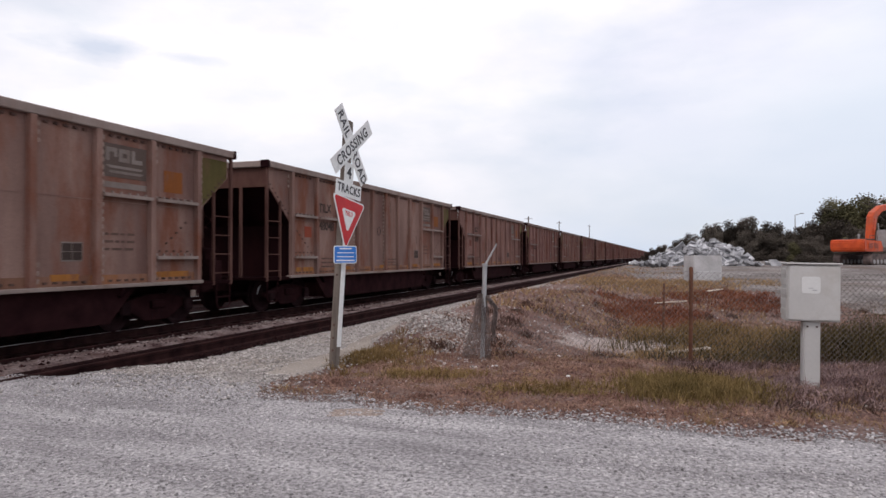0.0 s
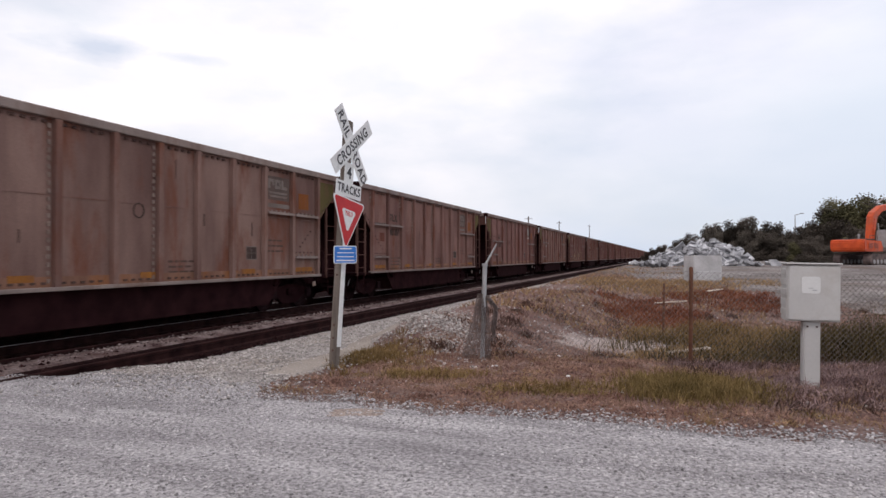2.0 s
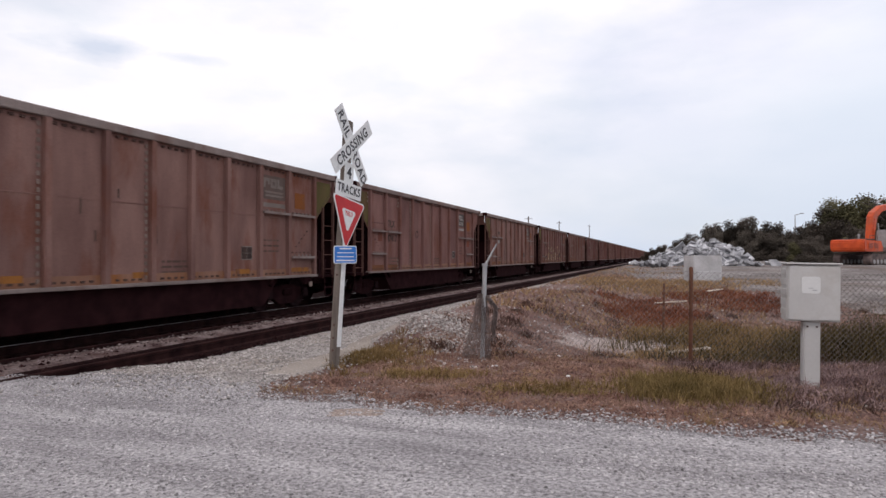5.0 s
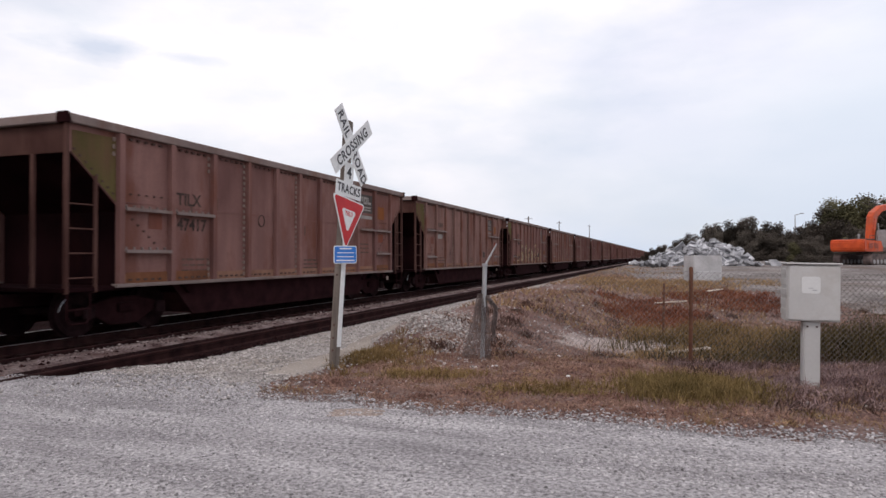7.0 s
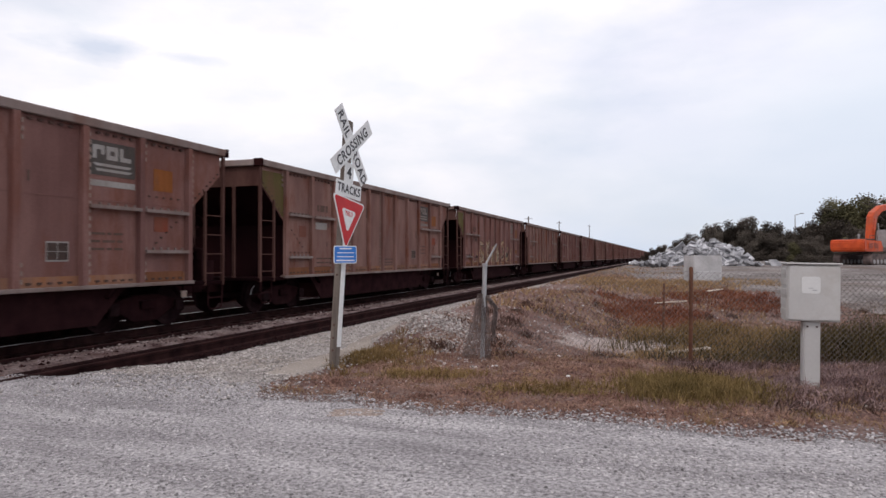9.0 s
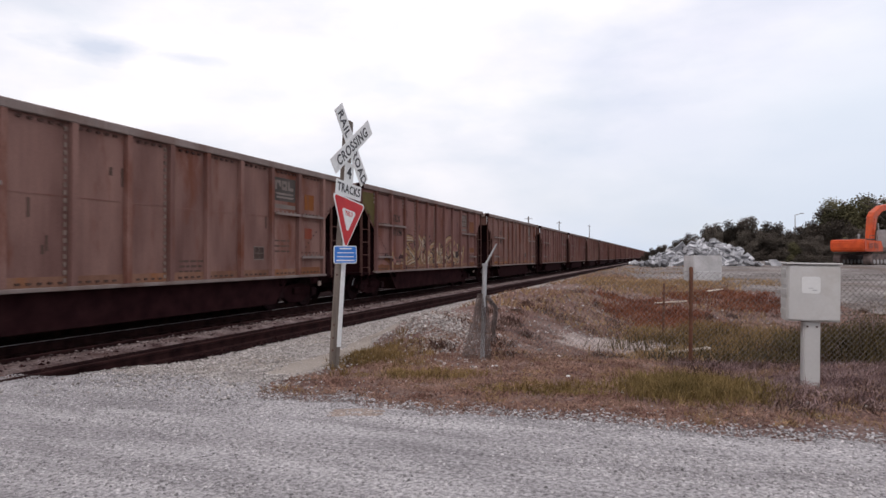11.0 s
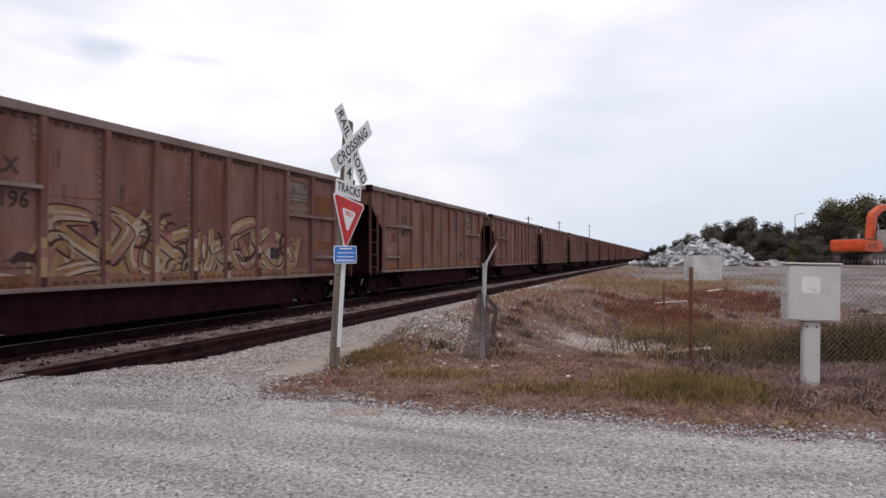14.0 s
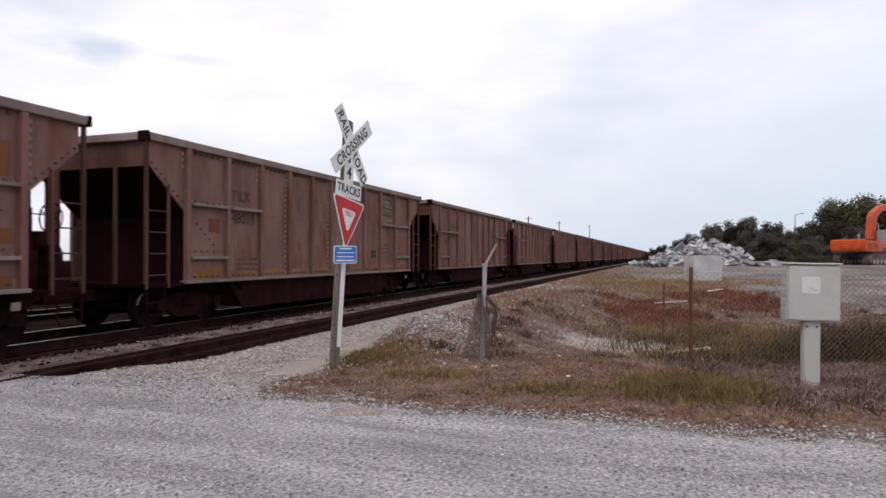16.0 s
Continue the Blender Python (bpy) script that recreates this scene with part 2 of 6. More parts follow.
M["box_paint"] = material("pale_grey_paint", (0.47, 0.46, 0.45), (0.54, 0.53, 0.515), 1.5, 0.55, 0.04, 30, contrast=0.04, stain=(0.40, 0.365, 0.33), stain_amount=0.5, stain_scale=2.5)
M["box_label"] = material("pale_label", (0.60, 0.60, 0.59), (0.67, 0.67, 0.66), 5, 0.5, 0, 40, contrast=0.05)
M["concrete"] = material("broken_concrete", (0.22, 0.22, 0.235), (0.55, 0.55, 0.57), 1.5, 0.95, 0.4, 15, jitter=0.5, stain=(0.16, 0.15, 0.15), stain_amount=0.6)
M["concrete_pale"] = material("pale_concrete", (0.42, 0.415, 0.42), (0.56, 0.55, 0.555), 1.5, 0.9, 0.2, 20, stain=(0.33, 0.31, 0.30), stain_amount=0.6)
M["orange"] = material("orange_machine_paint", (0.50, 0.062, 0.016), (0.64, 0.095, 0.024), 2, 0.45, 0.05, 30, stain=(0.27, 0.09, 0.05), stain_amount=0.7)
M["machine_dark"] = material("muddy_machine_steel", (0.06, 0.045, 0.043), (0.17, 0.125, 0.115), 2.5, 0.85, 0.3, 30)
M["machine_grey"] = material("grey_machine_steel", (0.25, 0.24, 0.24), (0.36, 0.35, 0.35), 3, 0.6, 0.1, 30)
M["glass_dark"] = material("tinted_glass", (0.03, 0.035, 0.04), (0.05, 0.055, 0.06), 2, 0.1, 0, 30)
M["pole"] = material("pole_timber", (0.10, 0.08, 0.07), (0.16, 0.13, 0.11), 3, 0.9, 0.3, 30)
M["white_scrap"] = material("white_scrap", (0.66, 0.65, 0.63), (0.78, 0.77, 0.75), 5, 0.7, 0.1, 30)
M["plank"] = material("bleached_plank", (0.46, 0.38, 0.31), (0.62, 0.54, 0.46), 4, 0.85, 0.2, 40)


# ---------------- mesh helpers ----------------
def box(bm, x0, x1, y0, y1, z0, z1):
    v = [bm.verts.new((x, y, z)) for x in (x0, x1) for y in (y0, y1) for z in (z0, z1)]
    for f in ((0, 1, 3, 2), (4, 6, 7, 5), (0, 4, 5, 1), (2, 3, 7, 6), (0, 2, 6, 4), (1, 5, 7, 3)):
        bm.faces.new([v[i] for i in f])
    return v


def prism(bm, pts, y0, y1):
    """A slab: an outline in x and z, from y0 to y1."""
    a = [bm.verts.new((x, y0, z)) for x, z in pts]
    b = [bm.verts.new((x, y1, z)) for x, z in pts]
    n = len(pts)
    bm.faces.new(a), bm.faces.new(b[::-1])
    for i in range(n):
        bm.faces.new((a[i], b[i], b[(i + 1) % n], a[(i + 1) % n]))


def tube(bm, p, q, r0, r1=None, n=8, caps=True):
    p, q = Vector(p), Vector(q)
    r1 = r0 if r1 is None else r1
    d = (q - p).normalized()
    e = d.orthogonal().normalized()
    g = d.cross(e)
    rings = []
    for c, r in ((p, r0), (q, r1)):
        rings.append([bm.verts.new(c + (e * math.cos(2 * math.pi * i / n) + g * math.sin(2 * math.pi * i / n)) * r) for i in range(n)])
    for i in range(n):
        bm.faces.new((rings[0][i], rings[0][(i + 1) % n], rings[1][(i + 1) % n], rings[1][i]))
    if caps:
        bm.faces.new(rings[0][::-1]), bm.faces.new(rings[1])


def bevelled(bm, width=0.01, segments=1):
    bmesh.ops.recalc_face_normals(bm, faces=bm.faces[:])
    bmesh.ops.bevel(bm, geom=bm.edges[:], offset=width, segments=segments, affect="EDGES", clamp_overlap=True)
    return bm


def mesh_of(name, bm, mat):
    bmesh.ops.recalc_face_normals(bm, faces=bm.faces[:])
    me = bpy.data.meshes.new(name)
    bm.to_mesh(me)
    bm.free()
    me.materials.append(mat)
    return me


def part(name, bm, mat, parent=None, label="", at=None):
    """One mesh object, under a thing or a part; bm may be a ready mesh."""
    me = bm if isinstance(bm, bpy.types.Mesh) else mesh_of(name, bm, mat)
    ob = new(name, me)
    ob.parent = parent
    if at is not None:
        ob.matrix_basis = at
    if label:
        ob["label"] = label
    return ob


def raw_mesh(name, verts, faces, mat, smooth=False):
    me = bpy.data.meshes.new(name)
    me.from_pydata(verts, [], faces)
    me.materials.append(mat)
    if smooth:
        me.polygons.foreach_set("use_smooth", [True] * len(me.polygons))
    return me


def text_mesh(body, size, mat, depth=0.003, stretch=1.0, spacing=1.0):
    cu = bpy.data.curves.new("lettering", "FONT")
    cu.body, cu.size, cu.extrude = body, size, depth
    cu.align_x, cu.align_y, cu.offset = "CENTER", "CENTER", 0.022 * size
    cu.space_character, cu.resolution_u = spacing, 3
    ob = bpy.data.objects.new("lettering", cu)
    scene.collection.objects.link(ob)
    dg = bpy.context.evaluated_depsgraph_get()
    me = bpy.data.meshes.new_from_object(ob.evaluated_get(dg))
    bpy.data.objects.remove(ob)
    bpy.data.curves.remove(cu)
    me.transform(Matrix.Diagonal((stretch, 1, 1, 1)))
    me.materials.clear()
    me.materials.append(mat)
    return me


def smooth(a, b, x):
    t = min(1.0, max(0.0, (x - a) / (b - a)))
    return t * t * (3 - 2 * t)


def LS(x, y):
    return -x * CA + y * SA, x * SA + y * CA


# ---------------- ground ----------------
ROAD_EDGE = 6.3        # the road crosses the tracks squarely; its far edge along them
NEAR_C, TRAIN_C = 8.42, 11.24


def terrain(x, y):
    L, s = LS(x, y)
    n = noise.noise(Vector((x * 0.35, y * 0.35, 0.0))) * 0.09 + noise.noise(Vector((x * 1.3, y * 1.3, 4.0))) * 0.04
    off_road = smooth(ROAD_EDGE, ROAD_EDGE + 2.5, s)
    z = -0.05 + 0.01 * (1 - off_road)
    # the yard behind the fence: a shallow hollow that climbs towards the lot
    yard = smooth(5.2, 0.5, L) * smooth(8.0, 13.0, s)
    hollow = -0.5 * smooth(8, 13, y) * (1 - smooth(16, 30, y)) * yard
    climb = (0.28 * smooth(16, 34, y) + 0.55 * smooth(34, 56, y)) * smooth(6.5, -2.0, L)
    bank = 0.3 * smooth(5.6, 4.4, L) * smooth(1.2, 3.6, L) * smooth(9.5, 12.0, s) * (1 - smooth(15, 24, s))
    berm = bank + 0.30 * smooth(6.2, 4.6, L) * smooth(0.5, 3.0, L) * smooth(13, 22, s) * (1 - smooth(60, 120, s))
    mound = 0.26 * math.exp(-((x + 0.15) / 0.75) ** 2 - ((y - 12.4) / 1.7) ** 2)
    z += mound + hollow + climb + berm + n * off_road * smooth(6.6, 4.0, L)
    # under and beyond the tracks
    z -= 0.15 * smooth(5.6, 7.2, L) * off_road + 0.3 * smooth(7.15, 7.7, L) * smooth(ROAD_EDGE - 0.2, ROAD_EDGE + 0.4, s)
    return z


def build_ground():
    n = 330
    k = 0.0285
    us = [math.sinh(k * (i - n / 2)) * 4.6 / 0.9 for i in range(n + 1)]
    # centre the dense part on the verge in front of the eye
    verts = [(u + 1.5, w + 10.0, 0) for w in us for u in us]
    verts = [(x, y, terrain(x, y) if abs(x) < 150 and abs(y) < 300 else terrain(0, 200) * 0.5) for x, y, _ in verts]
    faces = [(r * (n + 1) + c, r * (n + 1) + c + 1, (r + 1) * (n + 1) + c + 1, (r + 1) * (n + 1) + c) for r in range(n) for c in range(n)]
    ob = new("ground", raw_mesh("ground", verts, faces, M["soil"], True))
    tagged(ob, "dry brown soil with pale gravelly patches beside the tracks", "ground", kind="structure")


def sheet(name, mat, outline, lift, label, category, fade=2.0, start=-99.0):
    """A patch of surface that follows the ground: outline(i, j) maps the unit square."""
    nu, nv, fn = outline
    verts = []
    for j in range(nv + 1):
        for i in range(nu + 1):
            x, y = fn(i / nu, j / nv)
            # the rim dips into the ground, so that the edge is ragged
            e = min(i / 2.0, (nu - i) / 2.0, j / 2.0, (nv - j) / fade, (LS(x, y)[1] - start) / 1.1)
            e = min(1.0, e + 0.35 * noise.noise(Vector((x * 2.3, y * 2.3, 8))) + 0.3 * noise.noise(Vector((x * 7, y * 7, 2))))
            verts.append((x, y, terrain(x, y) + lift * e - 0.05 * (1 - e)))
    faces = [(r * (nu + 1) + c, r * (nu + 1) + c + 1, (r + 1) * (nu + 1) + c + 1, (r + 1) * (nu + 1) + c) for r in range(nv) for c in range(nu)]
    me = raw_mesh(name, verts, faces, mat, True)
    me.transform(TRACK_POSE.inverted())      # local x across the tracks, y along them
    ob = new(name, me)
    ob.matrix_basis = TRACK_POSE
    tagged(ob, label, category, kind="structure")
    return ob


def road_edge(L):
    """Where the road's ragged far edge runs."""
    return ROAD_EDGE + 0.12 + 0.9 * smooth(4.15, 5.0, L) * smooth(7.6, 6.8, L) + 0.25 * smooth(0, -5, L) * 1.5 - 0.1 * smooth(0, 5, L) + 0.2 * noise.noise(Vector((L * 0.7, 3.0, 0))) + 0.13 * noise.noise(Vector((L * 2.6, 7.0, 0))) + 0.07 * noise.noise(Vector((L * 8.0, 5.0, 0)))


def build_surfaces():
    def road(u, v):
        L = -30 + 62 * u
        s = -4.0 + (road_edge(L) + 4.0) * v
        p = P(L, s)
        return p.x, p.y
    sheet("road", M["road"], (420, 110, road), 0.022, "worn grey gravel road crossing the railway tracks", "road", 4.0)

    def shoulder(u, v):
        s = 5.6 + 180 * u ** 1.9
        inner = 4.4 + 0.2 * noise.noise(Vector((s * 0.4, 1, 0))) + 0.2 * noise.noise(Vector((s * 1.6, 2, 0))) + 0.9 * smooth(8, 15, s)
        L = inner + (7.5 - inner) * v
        p = P(L, s)
        return p.x, p.y
    sheet("ballast_shoulder", M["ballast"], (240, 24, shoulder), 0.03, "pale grey crushed stone shoulder beside the track", "ballast", 3.0, 5.75)

    def path(u, v):
        s = 7.0 + 5.5 * u
        mid = 4.72 + 0.35 * u + 0.12 * noise.noise(Vector((s, 9, 0)))
        w = 0.34 - 0.18 * u + 0.12 * noise.noise(Vector((s * 1.7, 5, 0)))
        p = P(mid + w * (2 * v - 1), s)
        return p.x, p.y
    sheet("dirt_path", M["dirt"], (40, 14, path), 0.045, "bare trodden pale dirt strip beside the sign", "path")

    def lot(u, v):
        x = -4 + 120 * u + 14 * (1 - u)
        near = 33 + 3.0 * noise.noise(Vector((x * 0.15, 2, 0))) - 13.0 * smooth(11.0, 14.5, x)
        y = near + (90 - near) * v
        return x, y
    sheet("lot", M["lot"], (160, 90, lot), 0.05, "grey crushed stone yard floor behind the fence", "lot")

    def sand(u, v):
        k = 1.0 + 0.45 * noise.noise(Vector((math.cos(6.2832 * u) * 2.2, math.sin(6.2832 * u) * 2.2, 5)))
        a, r = 6.2832 * u, 0.02 + v * k
        return -0.83 + 0.36 * r * math.cos(a), 6.34 + 0.2 * r * math.sin(a)
    sheet("sand_patch", M["sand"], (60, 16, sand), 0.027, "thin tan sand spread on the road's edge", "sand", 4.0)

    def pale(u, v):
        k = 0.85 + 0.6 * noise.noise(Vector((u * 4, v * 4, 3)))
        return 4.05 + (u - 0.5) * 3.0 * k + 0.5 * (v - 0.5), 14.6 + (v - 0.5) * 2.5 * k
    sheet("gravel_patch", M["pale_dirt"], (30, 30, pale), 0.03, "pale gravel patch in the hollow behind the fence", "gravel")

    # the beds: pale stone fills the near track, ballast with shade in its near-black colour lies under the others
    beds = (("near_track_bed", "ballast_mixed", ((8.38, -0.10), (8.52, -0.05), (8.8, -0.035), (9.02, -0.05), (9.16, -0.12)),
             "grey and rust-stained ballast filling the near track"),
            ("rail_side_bed", "ballast_shade_rust", ((6.9, -0.26), (7.3, -0.18), (7.6, -0.165), (7.8, -0.15), (8.0, -0.11), (8.3, -0.09), (8.48, -0.085)),
             "rusty ballast against the near rail, the rail's shade in its dark colour"),
            ("track_bed", "ballast_shade_rust", ((9.15, -0.13), (9.5, -0.22), (10.2, -0.215), (12.3, -0.215), (12.8, -0.24), (24.0, -0.24), (40.0, -0.3)),
             "near-black ballast bed under the railway tracks, shade in its colour"))
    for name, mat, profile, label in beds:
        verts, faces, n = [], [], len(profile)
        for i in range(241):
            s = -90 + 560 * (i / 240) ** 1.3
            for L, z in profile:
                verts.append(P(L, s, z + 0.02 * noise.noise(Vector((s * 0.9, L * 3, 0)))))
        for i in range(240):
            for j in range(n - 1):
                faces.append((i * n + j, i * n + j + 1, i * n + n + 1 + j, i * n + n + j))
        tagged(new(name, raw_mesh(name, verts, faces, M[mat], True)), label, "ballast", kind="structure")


build_ground()
build_surfaces()

# ---------------- railway tracks ----------------


def rail_mesh(y0, y1):
    bm = bmesh.new()
    half = [(0.075, -0.175), (0.075, -0.16), (0.012, -0.14), (0.012, -0.045), (0.036, -0.035), (0.036, -0.008), (0.028, 0.0)]
    pts = half + [(-x, z) for x, z in half[::-1]]
    prism(bm, pts, y0, y1)
    return mesh_of("rail", bm, M["steel_rail"])


def head_mesh(y0, y1):
    bm = bmesh.new()
    box(bm, -0.026, 0.026, y0, y1, -0.004, 0.003)
    return mesh_of("rail_head", bm, M["rail_head"])


def tie_mesh():
    bm = bmesh.new()
    box(bm, -1.3, 1.3, -0.115, 0.115, -0.17, 0.0)
    bevelled(bm, 0.012)
    for x in (-0.7525, 0.7525):
        box(bm, x - 0.17, x + 0.17, -0.09, 0.09, 0.0, 0.02)
    return mesh_of("tie", bm, M["tie"])


def build_tracks():
    tie = tie_mesh()
    rail, head = rail_mesh(-95, 470), head_mesh(-95, 470)
    near_rail = rail_mesh(-95, 470)
    for L, used in ((NEAR_C, 0), (TRAIN_C, 1), (16.0, 1), (20.6, 1)):
        bm = bmesh.new()
        for s0 in range(0, 560):
            s = 62 + s0 * 0.55
            if s < 300 and used:
                box(bm, -1.3, 1.3, s - 0.115, s + 0.115, -0.34, -0.175)
        if not used:
            box(bm, -0.76, 0.76, -95, -94.9, -0.34, -0.175)
        track = part("railway_track", bm, M["tie"])
        track.matrix_basis = Matrix.Translation(P(L, 0, 0)) @ TRACK_POSE
        tagged(track, "rusty empty track of steel rails on timber ties" if not used else "railway track of worn steel rails on dark timber ties",
               "railway track", group="parallel tracks", kind="structure")
        for x in (-0.7525, 0.7525):
            r = part("rail", rail if used else near_rail, None, track, at=pose(x, 0, 0))
            if used:
                part("rail_head", head, None, r, "polished rail head")
        if used and L < 12:
            for i in range(130):
                s = -9.0 + i * 0.55 + random.uniform(-0.03, 0.03)
                part("tie", tie, None, track, at=pose(random.uniform(-0.05, 0.05), s, -0.177, 0, 0, random.uniform(-1, 1)))


build_tracks()

# ---------------- hopper cars ----------------
CAR_LEN, PITCH, HALF_W = 14.9, 16.2, 1.6
RIBS = (1.22, 2.55, 3.85, 5.13, 6.33, 7.45, 8.57, 9.77, 11.05, 12.35, 13.68)
HC = CAR_LEN / 2


def travelled(t):
    return 5.58 * t - 0.0165 * t * t


CARS = {}


def car_meshes():
    """Meshes shared by all cars, in the car's space: x backwards along the train, z from the rail head."""
    g = {}
    bm = bmesh.new()
    out = [(1.2, 0.97), (13.7, 0.97), (13.7, 2.44), (14.74, 3.34), (14.74, 3.82), (0.16, 3.82), (0.16, 3.34), (1.2, 2.44)]
    prism(bm, [(x - HC, z) for x, z in out], -1.55, -1.52)
    g["side_sheet"] = (bm, "body")
    bm = bmesh.new()
    prism(bm, [(-0.07, -0.02), (-0.06, -0.12), (0.06, -0.12), (0.07, -0.02)], 1.0, 3.80)
    bm.transform(Matrix(((1, 0, 0, 0), (0, 0, 1, -1.53), (0, 1, 0, 0), (0, 0, 0, 1))))
    g["rib"] = (bm, "body")
    bm = bmesh.new()
    box(bm, -HC, HC, -1.66, -1.47, 3.80, 3.96)
    bevelled(bm, 0.015)
    g["top_chord"] = (bm, "chord")
    bm = bmesh.new()
    box(bm, -HC, -HC + 0.16, -1.468, 1.468, 3.80, 3.96)
    bevelled(bm, 0.015)
    g["end_chord"] = (bm, "chord")
    bm = bmesh.new()
    box(bm, -HC + 0.11, -HC + 0.15, -1.50, 1.50, 3.30, 3.80)
    g["end_band"] = (bm, "grime")
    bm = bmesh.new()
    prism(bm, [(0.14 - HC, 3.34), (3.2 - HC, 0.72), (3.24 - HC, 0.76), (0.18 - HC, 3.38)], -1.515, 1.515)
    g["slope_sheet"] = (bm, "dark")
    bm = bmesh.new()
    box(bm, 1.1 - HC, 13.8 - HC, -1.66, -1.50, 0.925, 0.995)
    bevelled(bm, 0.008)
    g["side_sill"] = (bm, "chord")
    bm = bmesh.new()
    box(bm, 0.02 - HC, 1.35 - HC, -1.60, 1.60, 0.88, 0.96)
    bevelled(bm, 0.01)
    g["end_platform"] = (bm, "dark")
    bm = bmesh.new()
    w = 2.05
    for y in (-1.37, 0.15):
        v = [bm.verts.new(c) for c in ((0.02, y, 0.93), (w, y, 0.93), (w, y + 1.22, 0.93), (0.02, y + 1.22, 0.93),
                                       (0.35, y + 0.2, 0.26), (w - 0.35, y + 0.2, 0.26), (w - 0.35, y + 0.95, 0.26), (0.35, y + 0.95, 0.26))]
        for f in ((0, 1, 2, 3), (4, 7, 6, 5), (0, 4, 5, 1), (1, 5, 6, 2), (2, 6, 7, 3), (3, 7, 4, 0)):
            bm.faces.new([v[i] for i in f])
    box(bm, 0.3, w - 0.3, -1.3, 1.3, 0.40, 0.46)
    g["hopper_bay"] = (bm, "dark")
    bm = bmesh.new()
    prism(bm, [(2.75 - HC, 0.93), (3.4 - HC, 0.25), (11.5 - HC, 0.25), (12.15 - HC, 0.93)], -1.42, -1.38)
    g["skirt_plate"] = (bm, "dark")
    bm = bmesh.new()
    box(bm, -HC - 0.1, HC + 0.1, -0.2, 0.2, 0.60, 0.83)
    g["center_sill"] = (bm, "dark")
    bm = bmesh.new()
    box(bm, -HC - 0.34, -HC - 0.1, -0.09, 0.09, 0.66, 0.82)
    box(bm, -HC - 0.655, -HC - 0.34, -0.16, 0.13, 0.60, 0.88)
    bevelled(bm, 0.02)
    g["coupler"] = (bm, "dark")
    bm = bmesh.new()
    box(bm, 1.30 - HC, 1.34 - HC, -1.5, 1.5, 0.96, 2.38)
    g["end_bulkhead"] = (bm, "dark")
    bm = bmesh.new()
    box(bm, 0.07 - HC, 0.14 - HC, 0.735, 0.805, 0.93, 3.30)
    bevelled(bm, 0.008)
    g["end_post"] = (bm, "grime")
    bm = bmesh.new()
    prism(bm, [(-0.012 - HC, 3.79), (0.10 - HC, 3.79), (0.05 - HC, 3.975), (-0.012 - HC, 3.975)], -1.672, -1.44)
    g["corner_cap"] = (bm, "dark")
    bm = bmesh.new()
    box(bm, 0.04 - HC, 0.115 - HC, -1.61, -1.54, 0.86, 3.80)
    bevelled(bm, 0.008)
    g["ladder"] = (bm, "grime")
    bm = bmesh.new()
    box(bm, 0.65 - HC, 0.71 - HC, -1.605, -1.545, 0.86, 2.95)
    bevelled(bm, 0.008)
    g["stile"] = (bm, "grime")
    bm = bmesh.new()
    tube(bm, (0.06 - HC, -1.585, 0), (0.70 - HC, -1.585, 0), 0.014, n=6)
    g["rung"] = (bm, "grime")
    bm = bmesh.new()
    for a, b in (((0.1, 0.86), (0.1, 0.42)), ((0.1, 0.42), (0.17, 0.33)), ((0.17, 0.33), (0.5, 0.33)), ((0.5, 0.33), (0.57, 0.42)), ((0.57, 0.42), (0.57, 0.86)), ((0.1, 0.58), (0.57, 0.58))):
        tube(bm, (a[0] - HC, -1.58, a[1]), (b[0] - HC, -1.58, b[1]), 0.018, n=6)
    g["sill_step"] = (bm, "dark")
    bm = bmesh.new()
    box(bm, 0.0, 1.18, -1.69, -1.555, -0.016, 0.016)
    box(bm, 0.0, 1.18, -1.69, -1.672, -0.05, -0.0161)
    for i in range(6):
        box(bm, 0.08 + i * 0.2, 0.12 + i * 0.2, -1.575, -1.552, 0.0165, 0.07)
    g["shelf_angle"] = (bm, "chord")
    bm = bmesh.new()
    box(bm, 1.3 - HC, 13.6 - HC, -1.558, -1.551, 2.52, 2.535)
    g["weld_seam"] = (bm, "body")
    bm = bmesh.new()
    box(bm, 1.24 - HC, 13.66 - HC, -1.560, -1.5505, 0.996, 1.17)
    g["sill_plate"] = (bm, "sill")
    bm = bmesh.new()
    tube(bm, (0, -0.9, 0), (0, 0.9, 0), 0.2, n=14)
    tube(bm, (0, -0.96, 0), (0, -0.9, 0), 0.12, 0.2, n=14)
    g["air_reservoir"] = (bm, "dark")
    bm = bmesh.new()
    for i in range(16):
        a, b = 2 * math.pi * i / 16, 2 * math.pi * (i + 1) / 16
        tube(bm, (0, 0.28 * math.cos(a), 0.28 * math.sin(a)), (0, 0.28 * math.cos(b), 0.28 * math.sin(b)), 0.014, n=5)
    for a in (0.5, 2.6, 4.7):
        tube(bm, (0, 0, 0), (0, 0.28 * math.cos(a), 0.28 * math.sin(a)), 0.012, n=5)
    tube(bm, (0, 0, 0), (0.12, 0, 0), 0.03, n=6)
    g["brake_wheel"] = (bm, "dark")
    # rivet rows beside the ribs, under the chord, above the sill and along the slope
    bm = bmesh.new()
    column = bmesh.new()
    for r, x in enumerate(RIBS):
        side = 0.135 if r > 5 else -0.135
        for i in range(20):
            z = 1.06 + i * 0.136
            if (x + side < 1.25 or x + side > 13.81) and z < 2.5:
                continue
            if r in (3, 5, 8, 10) or r in (0, 2, 7, 9) and (i > 16 or i < 3):
                box(column, x + side - HC - 0.02, x + side - HC + 0.02, -1.585, -1.551, z, z + 0.075)
    x = 1.45
